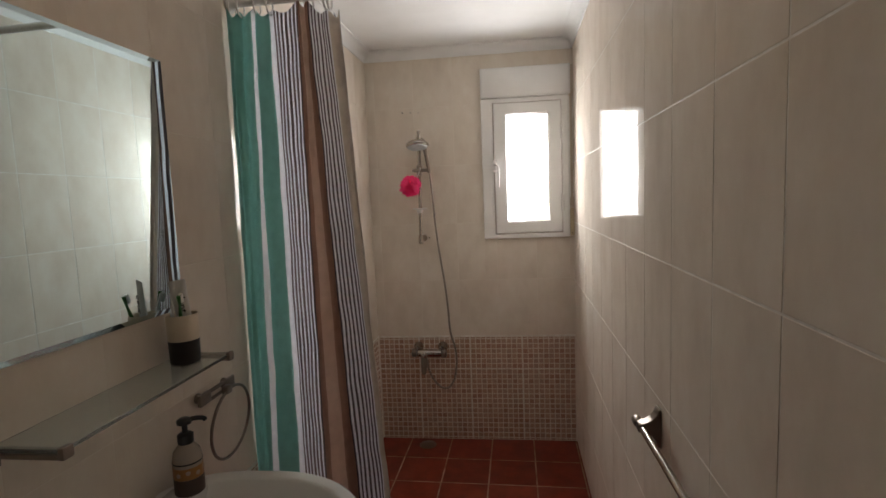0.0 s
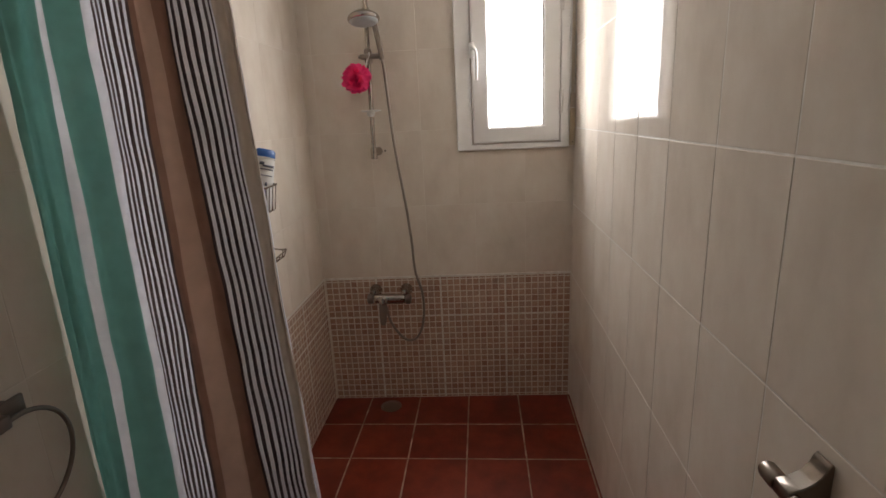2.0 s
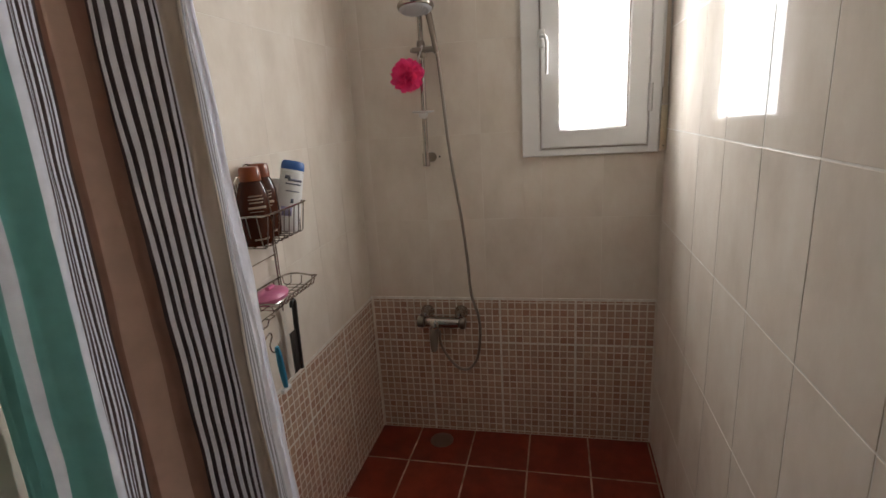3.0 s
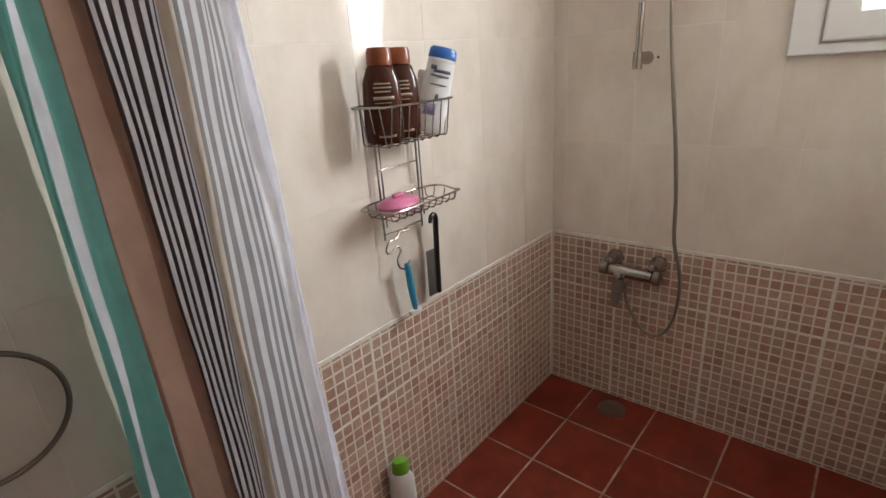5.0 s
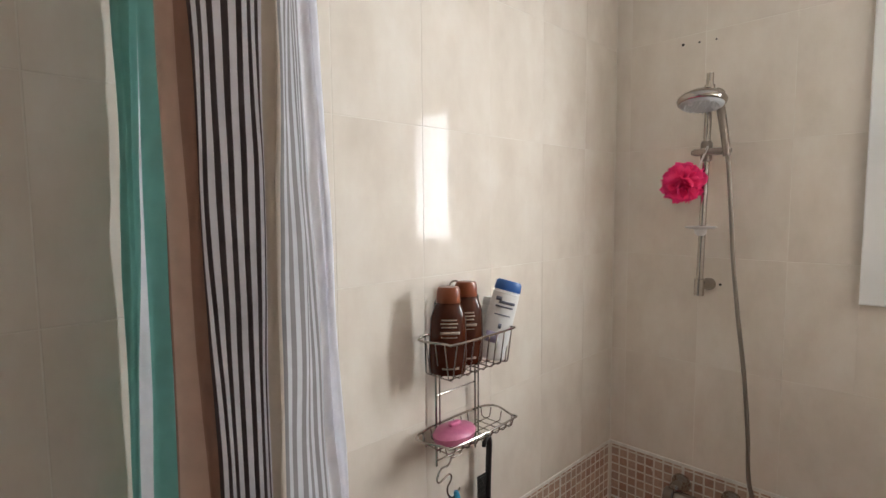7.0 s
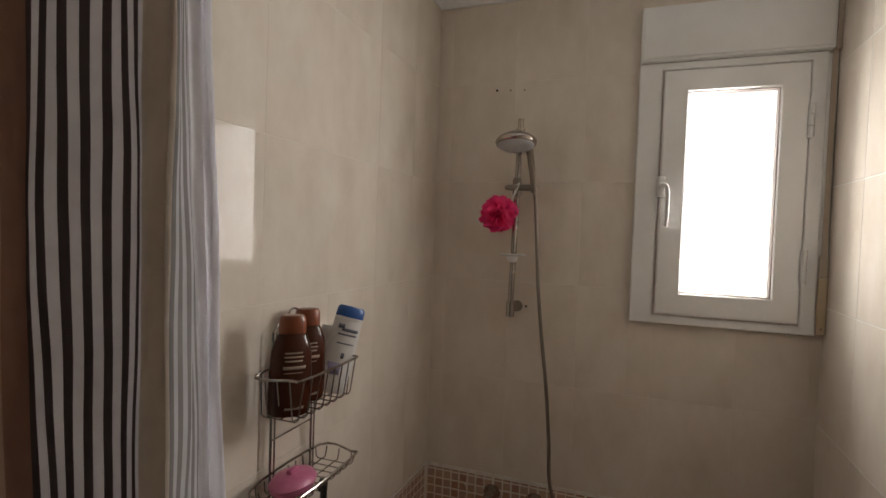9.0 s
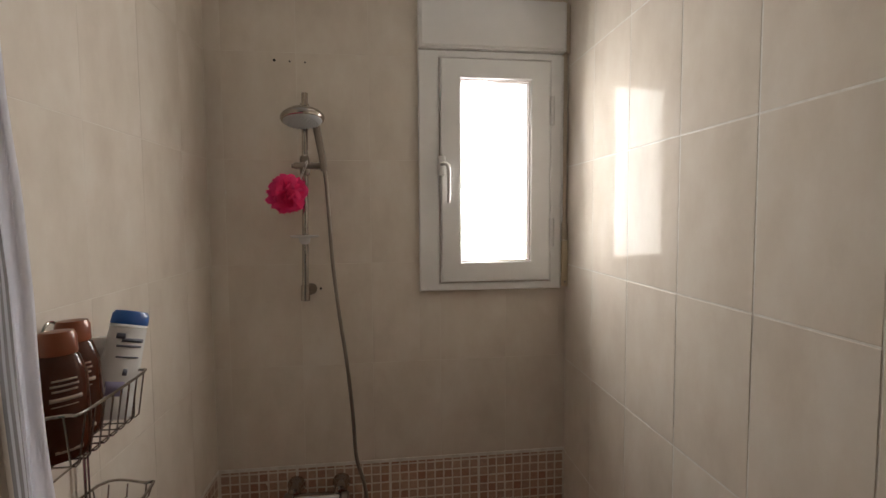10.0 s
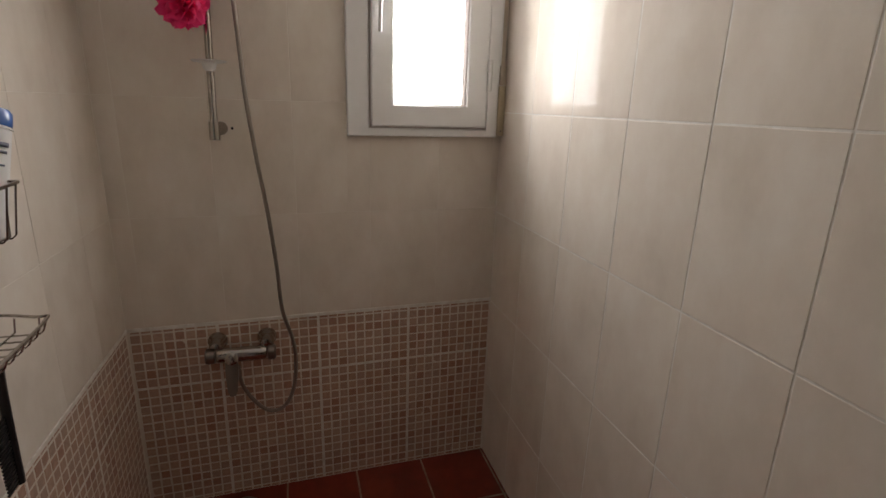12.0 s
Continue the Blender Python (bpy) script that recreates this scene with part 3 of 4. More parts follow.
for w, dz in outline:
    yy = MY - 0.016 + dz * 0.32
    front.append([bm.verts.new((-0.303 + k * w, yy - 0.008 * (1 - abs(k) * 0.5), MZ - 0.004 + dz)) for k in (-1, -0.5, 0, 0.5, 1)])
    rear.append([bm.verts.new((-0.303 + k * w, yy + 0.008, MZ - 0.004 + dz)) for k in (-1, -0.5, 0, 0.5, 1)])
for grid_ in (front, [r[::-1] for r in rear]):
    for p, q in zip(grid_, grid_[1:]):
        for i in range(4):
            bm.faces.new((p[i], p[i + 1], q[i + 1], q[i]))
for i in range(len(outline) - 1):
    bm.faces.new((front[i][0], front[i + 1][0], rear[i + 1][0], rear[i][0]))
    bm.faces.new((front[i][4], rear[i][4], rear[i + 1][4], front[i + 1][4]))
bm.faces.new(front[0][::-1] + rear[0]), bm.faces.new(front[-1] + rear[-1][::-1])
bmesh.ops.recalc_face_normals(bm, faces=bm.faces)
part("spout", bm, DULL, mixer)

for x, z, r in ((-0.383, 2.005, 0.0045), (-0.335, 2.003, 0.003), (-0.287, 2.001, 0.0025), (-0.253, 1.262, 0.004)):
    bm = bmesh.new()
    lathe(bm, [(r, 0), (r, 0.0008)], along((x, BACK - 0.0003, z), (x, 0, z)), 10)
    tagged(finish("screw_hole", bm, DARKHOLE), "small dark drilled hole in the tiled wall", "screw hole", group="drill holes")

bm = bmesh.new()
lathe(bm, [(0.0045, 0), (0.0045, 0.0008)], along((-0.546, BACK - 0.0003, 1.582), (-0.546, 0, 1.582)), 7, 0.7, 1.5)
tagged(finish("glaze_chip", bm, GROUT), "small pale chip in the glazed wall", "chip")

puff = thing("bath_puff", "bright pink nylon bath puff hanging by cord", "bath puff", (-0.335, 2.80, 1.572))
bm = bmesh.new()
rng = random.Random(5)
for k in range(46):
    d = Vector((rng.gauss(0, 1), rng.gauss(0, 0.8), rng.gauss(0, 0.9))).normalized()
    u = d.orthogonal().normalized()
    v = d.cross(u)
    rr = rng.uniform(0.025, 0.036)
    ring_a, ring_b = [], []
    for i in range(14):
        a = 2 * math.pi * i / 14
        wave = 0.006 * math.sin(3 * a + k) + rng.uniform(-0.003, 0.003)
        w = u * math.cos(a) + v * math.sin(a)
        ring_a.append(bm.verts.new(d * 0.012 + w * rr * 0.35))
        ring_b.append(bm.verts.new(d * (0.043 + wave) * rng.uniform(0.85, 1.25) + w * (rr + wave)))
    for i in range(14):
        bm.faces.new((ring_a[i], ring_a[(i + 1) % 14], ring_b[(i + 1) % 14], ring_b[i]))
part("netting", bm, PUFF, puff)
bm = bmesh.new()
tube(bm, smooth_path([(0.03, 0.012, 0.03), (0.040, 0.02, 0.062), (0.052, 0.022, 0.098), (0.058, 0.022, 0.104), (0.056, 0.016, 0.09), (0.036, 0.01, 0.04)], 6), 0.0016, 6)
part("cord", bm, WHITE, puff, "white hanging cord")

drain = thing("floor_drain", "round grey metal floor drain in red tiles", "drain", (-0.303, 2.815, 0.0))
bm = bmesh.new()
lathe(bm, [(0.052, 0.0), (0.052, 0.003), (0.044, 0.0045), (0.043, 0.002)], sides=32)
part("rim", bm, DULL, drain)
bm = bmesh.new()
lathe(bm, [(0.042, 0.001), (0.042, 0.005), (0.030, 0.0085), (0.010, 0.0095)], sides=32)
part("cover", bm, DULL, drain)

# ---- wire caddy and what it holds ----
CY, CX = 2.11, left_x(2.11)
caddy = thing("shower_caddy", "chromed wire shower caddy with basket and tray", "shower caddy", (0, 0, 0))
wall = CX + 0.014


def wire(pts, r=0.0021, steps=1, closed=False):
    bm = bmesh.new()
    tube(bm, smooth_path(pts, steps, closed) if steps > 1 else pts, r, 8, closed)
    return bm


for y in (2.022, 2.158):
    x = left_x(y) + 0.016
    part("upright", wire([(x, y, 1.285), (x, y, 0.89)], 0.0026), CHROME, caddy)
    part("upright", wire([(x, y + 0.012, 1.285), (x, y + 0.012, 0.92)], 0.002), CHROME, caddy)
part("hanging_loop", wire([(wall, 2.022, 1.285), (wall, 2.035, 1.300), (wall, 2.060, 1.306), (wall + 0.004, 2.070, 1.326), (wall + 0.004, 2.084, 1.330), (wall + 0.004, 2.097, 1.324), (wall, 2.105, 1.306), (wall, 2.150, 1.300), (wall, 2.170, 1.285)], 0.0024, 6), CHROME, caddy)
for z in (1.064, 0.905):
    part("cross_wire", wire([(wall + 0.002, 2.022, z), (wall + 0.002, 2.158, z)], 0.0018), CHROME, caddy)


def basket(name, y0, y1, x0, x1, ztop, zbot, inset, nlong, ncross):
    ob = part(name, wire([(x0, y0, ztop), (x1 - 0.02, y0, ztop), (x1, y0 + 0.02, ztop), (x1, y1 - 0.02, ztop), (x1 - 0.02, y1, ztop), (x0, y1, ztop)], 0.0027, 5, True), CHROME, caddy)
    for i in range(nlong):
        y = y0 + 0.016 + (y1 - y0 - 0.032) * i / (nlong - 1)
        pts = [(x0, y, ztop), (x0 + 0.002, y, zbot + 0.004), (x0 + 0.008, y, zbot), (x1 - inset - 0.006, y, zbot), (x1 - inset, y, zbot + 0.006), (x1, y, ztop)]
        part("wire", wire(pts, 0.0015), CHROME, ob)
    for i in range(ncross):
        x = x0 + 0.02 + (x1 - x0 - inset - 0.03) * i / max(1, ncross - 1)
        part("wire", wire([(x, y0, ztop), (x, y0 + inset, zbot + 0.002), (x, y1 - inset, zbot + 0.002), (x, y1, ztop)], 0.0015), CHROME, ob)
    return ob


basket("basket", 1.968, 2.192, wall + 0.004, -0.503, 1.213, 1.128, 0.012, 8, 3)
basket("tray", 1.958, 2.196, wall + 0.004, -0.500, 0.990, 0.966, 0.006, 9, 3)


def bottle(name, label, place, turn, lean, lean2, w, d, h, shoulder, cap_h, body_mat, cap_mat, neck=0.4, cap_w=0.6, clip_cap=False):
    """An oval squeeze bottle with shoulders, a cap and a printed label."""
    b = thing(name, label, "bottle", place)
    b.matrix_basis = pose(*place, 0, 0, 0) @ pose(0, 0, 0, lean, lean2, turn)
    bm = bmesh.new()
    prof = [(0.80, 0.0), (0.93, 0.004), (0.98, 0.02), (1.0, h * 0.30), (0.97, h * 0.55), (0.92, shoulder), (0.80, shoulder + (h - shoulder) * 0.45), (neck + 0.1, h - 0.004), (neck, h)]
    lathe(bm, prof, sides=32, sx=w / 2, sy=d / 2)
    body = part("body", bm, body_mat, b)
    bm = bmesh.new()
    cw = cap_w
    lathe(bm, [(cw, h), (cw * 1.02, h + 0.004), (cw * 0.98, h + cap_h * 0.75), (cw * 0.84, h + cap_h * 0.97), (cw * 0.4, h + cap_h)], sides=28, sx=w / 2, sy=d / 2 if clip_cap else w / 2 * 0.72)
    part("cap", bm, cap_mat, b)
    return b, body


def print_bars(parent, mat, d, w, rows):
    """Lines of print that cannot be read, on the curved front: (height, width, thickness, shift)."""
    for z, wide, t, sh in rows:
        bm = bmesh.new()
        n, top, low = 8, [], []
        for i in range(n + 1):
            x = sh + wide * (i / n - 0.5)
            y = -d / 2 * math.sqrt(max(0.02, 1 - (2 * x / w) ** 2)) - 0.0006
            low.append(bm.verts.new((x, y, z - t / 2)))
            top.append(bm.verts.new((x, y, z + t / 2)))
        for i in range(n):
            bm.faces.new((low[i], low[i + 1], top[i + 1], top[i]))
        ob = part("print", bm, mat, parent, "printed line of lettering")
        so = ob.modifiers.new("thickness", "SOLIDIFY")
        so.thickness = 0.0004


BB = 1.133
for place, turn, lean2 in (((-0.553, 2.006, BB), 50, 1.0), ((-0.578, 2.092, BB), 50, 1.0)):
    b, body = bottle("shampoo_bottle", "brown shampoo bottle with copper cap in wire basket", place, turn, 0, lean2, 0.086, 0.048, 0.162, 0.128, 0.036, BROWN, COPPER, 0.58, 0.62)
    tagged(b, group="bottles in the caddy")
    print_bars(body, CREAM, 0.0455, 0.0855, [(0.126, 0.034, 0.003, 0), (0.118, 0.038, 0.003, 0), (0.110, 0.034, 0.003, 0), (0.097, 0.044, 0.006, 0.002), (0.087, 0.036, 0.0015, 0), (0.050, 0.018, 0.008, -0.004), (0.018, 0.038, 0.006, 0.004)])
b, body = bottle("shampoo_bottle", "white shampoo bottle with blue cap, leaning", (-0.556, 2.156, BB + 0.001), 48, -5, 16, 0.072, 0.040, 0.172, 0.166, 0.026, WHITE, BLUECAP, 0.88, 0.92, True)
tagged(b, group="bottles in the caddy")
print_bars(body, GREYPRINT, 0.0395, 0.0695, [(0.150, 0.014, 0.010, -0.018), (0.143, 0.040, 0.007, 0.004), (0.132, 0.044, 0.004, 0), (0.112, 0.040, 0.003, 0), (0.085, 0.008, 0.012, 0)])
print_bars(body, LILAC, 0.0395, 0.0695, [(0.055, 0.030, 0.026, -0.012)])
b, body = bottle("conditioner_bottle", "slim plain white conditioner bottle in wire basket", (-0.590, 2.182, BB + 0.001), 48, -3, 7, 0.055, 0.034, 0.125, 0.112, 0.020, WHITE, WHITE, 0.7, 0.8, True)
tagged(b, group="bottles in the caddy")

soap = thing("soap_dish", "pink plastic shell soap case on wire tray", "soap case", (-0.556, 2.030, 0.9705))
bm = bmesh.new()
lathe(bm, [(0.034, 0.0), (0.050, 0.004), (0.054, 0.012), (0.053, 0.016)], pose(0, 0, 0, 0, 0, 0), 28, 0.74, 1.05)
part("base", bm, PINKSOAP, soap)
bm = bmesh.new()
lathe(bm, [(0.055, 0.0165), (0.056, 0.019), (0.050, 0.027), (0.034, 0.033), (0.012, 0.035)], pose(0, 0, 0, 0, 0, 0), 28, 0.74, 1.05)
part("lid", bm, PINKSOAP, soap)
bm = bmesh.new()
box(bm, (-0.007, -0.016, 0.033), (0.007, 0.016, 0.044), 0.004)
part("lid_grip", bm, PINKSOAP, soap)

comb = thing("comb", "black plastic wide-toothed comb hanging from caddy", "comb", (left_x(2.18) + 0.034, 2.178, 0.0))
bm = bmesh.new()
tube(bm, smooth_path([(0.008, -0.018, 0.900), (0.008, -0.014, 0.914), (0.006, 0.000, 0.918), (0.004, 0.009, 0.905), (0.002, 0.010, 0.880), (0.0, 0.009, 0.80), (0.0, 0.006, 0.690)], 6), lambda i: 0.0048 + 0.0002 * min(i, 16), 8)
part("spine", bm, BLACK, comb)
for k in range(19):
    z = 0.692 + k * 0.0070
    part("tooth", boxes(((-0.0020, -0.034, z), (0.0020, 0.008, z + 0.0042)), bevel=0.0008), BLACK, comb)

hook = thing("wire_hook", "small bent wire hook hanging from caddy", "hook", (0, 0, 0))
hx = left_x(2.06) + 0.036
part("wire", wire([(hx - 0.004, 2.056, 0.905), (hx, 2.040, 0.894), (hx, 2.016, 0.893), (hx, 2.002, 0.875), (hx, 2.010, 0.862), (hx + 0.002, 2.040, 0.872), (hx + 0.002, 2.048, 0.858), (hx, 2.036, 0.838), (hx, 2.042, 0.815), (hx, 2.062, 0.806), (hx, 2.080, 0.822)], 0.0022, 6), CHROME, hook)
part("wire", wire([(wall + 0.002, 2.060, 0.905), (hx - 0.004, 2.060, 0.903), (hx - 0.004, 2.090, 0.903), (wall + 0.002, 2.090, 0.905)], 0.002), CHROME, hook)
razor = thing("razor", "turquoise plastic razor hanging from wire hook", "razor", (0, 0, 0))
bm = bmesh.new()
tube(bm, smooth_path([(hx, 2.066, 0.818), (hx + 0.002, 2.068, 0.80), (hx + 0.001, 2.074, 0.75), (hx, 2.082, 0.70), (hx, 2.084, 0.680)], 6), lambda i: 0.0055 + 0.004 * math.sin(i / 24 * math.pi), 10)
part("grip", bm, CYAN, razor)
part("blade_head", boxes(((hx - 0.006, 2.062, 0.668), (hx + 0.006, 2.105, 0.681)), bevel=0.003), WHITE, razor, "white razor head")

gel, body = bottle("shower_gel_bottle", "white bottle with bright green cap on floor", (-0.588, 1.963, 0.0), 50, 0, 0, 0.078, 0.055, 0.222, 0.195, 0.042, WHITE, GREEN, 0.55, 0.62)

# ---- washbasin side ----
basin = thing("washbasin", "white oval ceramic washbasin fixed to the wall", "washbasin", (0, 0, 0))
bx, by, bz = -0.400, 0.790, 0.812


def oval(k, z, n=48):
    """The basin's outline at size k: round in front, squarer at the wall."""
    out = []
    for i in range(n):
        a = 2 * math.pi * i / n
        c, s = math.cos(a), math.sin(a)
        e = 0.60 if c < 0 else 0.92
        out.append((bx + 0.285 * k * math.copysign(abs(c) ** e, c), by + 0.285 * k * math.copysign(abs(s) ** (0.75 if c < 0 else 0.9), s), z))
    return out


bm = bmesh.new()
shape = [(0.50, 0.60), (0.62, 0.62), (0.82, 0.70), (0.95, 0.765), (0.99, bz - 0.012), (0.995, bz - 0.003), (0.975, bz + 0.002), (0.90, bz), (0.86, bz - 0.006), (0.80, bz - 0.045), (0.66, bz - 0.10), (0.40, bz - 0.13), (0.10, bz - 0.135)]
loops = [[bm.verts.new(p) for p in oval(k, z)] for k, z in shape]
for a, b in zip(loops, loops[1:]):
    for i in range(48):
        bm.faces.new((a[i], a[(i + 1) % 48], b[(i + 1) % 48], b[i]))
bm.faces.new(loops[0][::-1]), bm.faces.new(loops[-1])
part("bowl", bm, CERAMIC, basin)
part("wall_deck", boxes(((left_x(by) + 0.012, 0.50, 0.66), (-0.56, 1.045, bz + 0.001)), bevel=0.012), CERAMIC, basin)
bm = bmesh.new()
lathe(bm, [(0.10, 0.0), (0.085, 0.06), (0.075, 0.3), (0.09, 0.605)], pose(bx - 0.12, by, 0), 28)
part("pedestal", bm, CERAMIC, basin)

pump = thing("soap_dispenser", "clear soap dispenser bottle with black pump on basin", "soap dispenser", (-0.580, 0.968, bz + 0.0015))
bm = bmesh.new()
lathe(bm, [(0.028, 0), (0.033, 0.004), (0.033, 0.085), (0.030, 0.105), (0.017, 0.122), (0.013, 0.128)], sides=28)
body = part("body", bm, AMBER, pump)
bm = bmesh.new()
lathe(bm, [(0.0336, 0.005), (0.0338, 0.007), (0.0338, 0.042), (0.0336, 0.044)], sides=28)
part("label", bm, LABEL, body, "dark purple lower label")
bm = bmesh.new()
lathe(bm, [(0.0336, 0.0445), (0.0338, 0.046), (0.0338, 0.070), (0.0336, 0.072)], sides=28)
part("label", bm, SOAP, body, "amber printed band")
bm = bmesh.new()
lathe(bm, [(0.0336, 0.0800), (0.0338, 0.0804), (0.0338, 0.0832), (0.0336, 0.0836)], sides=28)
part("print", bm, BLACK, body)
bm = bmesh.new()
for k in range(5):
    a = radians(-95 + 38 * k)
    lathe(bm, [(0.0055, 0.0), (0.0055, 0.0008), (0.003, 0.001)], along((0.0337 * math.cos(a), 0.0337 * math.sin(a), 0.057 + 0.005 * (k % 2)), (0.1 * math.cos(a), 0.1 * math.sin(a), 0.057 + 0.005 * (k % 2))), 8)
part("print", bm, CREAM, body)
bm = bmesh.new()
lathe(bm, [(0.017, 0.124), (0.018, 0.127), (0.018, 0.145), (0.012, 0.149), (0.0065, 0.150), (0.0065, 0.170), (0.016, 0.171), (0.017, 0.180), (0.012, 0.184)], sides=22)
tube(bm, smooth_path([(0, 0, 0.177), (0.018, 0.012, 0.179), (0.034, 0.022, 0.176), (0.038, 0.025, 0.170)], 5), 0.0055, 10)
part("pump_head", bm, BLACK, pump, "black pump head")

mirror = thing("wall_mirror", "large frameless wall mirror with polished slanting edges", "mirror", (0, 0, 0))
mirror.matrix_basis = M_LEFT
u0, u1, mz0, mz1 = BACK - 1.094, BACK - 0.28, 1.238, 1.859
bm = bmesh.new()
outer = [bm.verts.new(p) for p in ((u0, 0.006, mz0), (u1, 0.006, mz0), (u1, 0.006, mz1), (u0, 0.006, mz1))]
inner = [bm.verts.new(p) for p in ((u0 + 0.035, 0.010, mz0 + 0.012), (u1 - 0.035, 0.010, mz0 + 0.012), (u1 - 0.035, 0.010, mz1 - 0.012), (u0 + 0.035, 0.010, mz1 - 0.012))]
backv = [bm.verts.new(p) for p in ((u0, 0.001, mz0), (u1, 0.001, mz0), (u1, 0.001, mz1), (u0, 0.001, mz1))]
bm.faces.new(inner)
for i in range(4):
    bm.faces.new((outer[i], outer[(i + 1) % 4], inner[(i + 1) % 4], inner[i]))
    bm.faces.new((backv[i], backv[(i + 1) % 4], outer[(i + 1) % 4], outer[i]))
bm.faces.new(backv[::-1])
bmesh.ops.recalc_face_normals(bm, faces=bm.faces)
part("glass", bm, MIRROR, mirror, smooth=False)

shelf = thing("glass_shelf", "clear glass wall shelf on grey metal brackets", "shelf", (0, 0, 0))
part("glass_plate", boxes(((left_x(0.56) + 0.012, 0.580, 1.113), (-0.517, 1.090, 1.1205)), bevel=0.001), SHELFGLASS, shelf, smooth=False)
for y in (0.587, 1.081):
    bm = boxes(((left_x(y) + 0.002, y - 0.010, 1.103), (-0.511, y + 0.010, 1.1125)), bevel=0.003)
    box(bm, (-0.523, y - 0.011, 1.103), (-0.511, y + 0.011, 1.125), 0.003)
    box(bm, (left_x(y) + 0.001, y - 0.014, 1.08), (left_x(y) + 0.012, y + 0.014, 1.14), 0.003)
    part("bracket", bm, DULL, shelf)

cup = thing("toothbrush_cup", "white and black tumbler with tube and brushes", "cup", (-0.592, 1.013, 1.1205))
bm = bmesh.new()
lathe(bm, [(0.031, 0), (0.034, 0.003), (0.0355, 0.058)], sides=32)
part("cup_base", bm, BLACK, cup, "black lower half")
bm = bmesh.new()
lathe(bm, [(0.0355, 0.0582), (0.0365, 0.118), (0.035, 0.120), (0.0335, 0.117), (0.032, 0.062)], sides=32)
part("cup_rim", bm, CUPCREAM, cup, "cream upper half")
tubeob = thing("toothpaste_tube", "white toothpaste tube standing in cup", "toothpaste", (-0.584, 1.020, 1.183))
tubeob.matrix_basis = pose(-0.584, 1.020, 1.183, 4, -6, 30)
bm = bmesh.new()
prof = [(0.0, 0.015, 0.008), (0.06, 0.017, 0.008), (0.12, 0.0185, 0.004), (0.142, 0.019, 0.0012)]
lo = []
for z, w, d in prof:
    lo.append([bm.verts.new((w * math.cos(a), d * math.sin(a), z)) for a in (2 * math.pi * k / 16 for k in range(16))])
for a, b in zip(lo, lo[1:]):
    for k in range(16):
        bm.faces.new((a[k], a[(k + 1) % 16], b[(k + 1) % 16], b[k]))
bm.faces.new(lo[0][::-1]), bm.faces.new(lo[-1])
part("body", bm, WHITE, tubeob)
writing("dent", 0.026, BLACK, tubeob, Matrix(((0, 1, 0, 0.002), (0, 0, -1, -0.0085), (-1, 0, 0, 0.086), (0, 0, 0, 1))))
for dx, dy, tilt, mat in ((-0.012, 0.010, -10, LEAF), (0.008, -0.014, 12, LEAF), (-0.018, -0.012, -16, WHITE)):
    tb = thing("toothbrush", "green toothbrush leaning in the cup" if mat is LEAF else "white toothbrush leaning in the cup", "toothbrush", (0, 0, 0), group="toothbrushes")
    tb.matrix_basis = pose(-0.592 + dx, 1.013 + dy, 1.184, tilt, tilt * 0.6, 0)
    bm = bmesh.new()
    tube(bm, [(0, 0, 0), (0, 0, 0.05), (0.001, 0, 0.085), (0, 0, 0.11)], lambda i: (0.004, 0.005, 0.003, 0.0045)[i], 8)
    part("handle", bm, mat, tb)
    part("bristles", boxes(((-0.004, 0.003, 0.090), (0.004, 0.013, 0.112)), bevel=0.001), WHITE, tb, "white bristles")

ring = thing("towel_ring", "tarnished chrome towel ring on wall plate", "towel ring", (0, 0, 0))
wxr = left_x(1.19)
bm = boxes(((wxr + 0.014, 1.100, 0.965), (wxr + 0.026, 1.150, 0.997)), ((wxr + 0.018, 1.220, 0.965), (wxr + 0.026, 1.272, 0.997)),
           ((wxr + 0.018, 1.150, 0.987), (wxr + 0.026, 1.220, 0.997)), ((wxr + 0.018, 1.150, 0.965), (wxr + 0.026, 1.220, 0.974)), bevel=0.003)
part("plate", bm, DULL, ring)
for y in (1.125, 1.246):
    bm = bmesh.new()
    lathe(bm, [(0.014, 0), (0.014, 0.006), (0.008, 0.010), (0.008, 0.022)], along((left_x(y) + 0.0005, y, 0.981), (0, y, 0.981)), 16)
    part("wall_post", bm, DULL, ring)
bm = boxes(((wxr + 0.024, 1.200, 0.962), (wxr + 0.044, 1.226, 0.985)), bevel=0.004)
part("clasp", bm, DULL, ring)
bm = bmesh.new()
tube(bm, [(wxr + 0.026 + 0.010 * math.cos(a), 1.236 + 0.104 * math.sin(a), 0.868 + 0.104 * math.cos(a)) for a in (2 * math.pi * k / 48 for k in range(48))], 0.0042, 10, closed=True)
part("hoop", bm, DULL, ring)

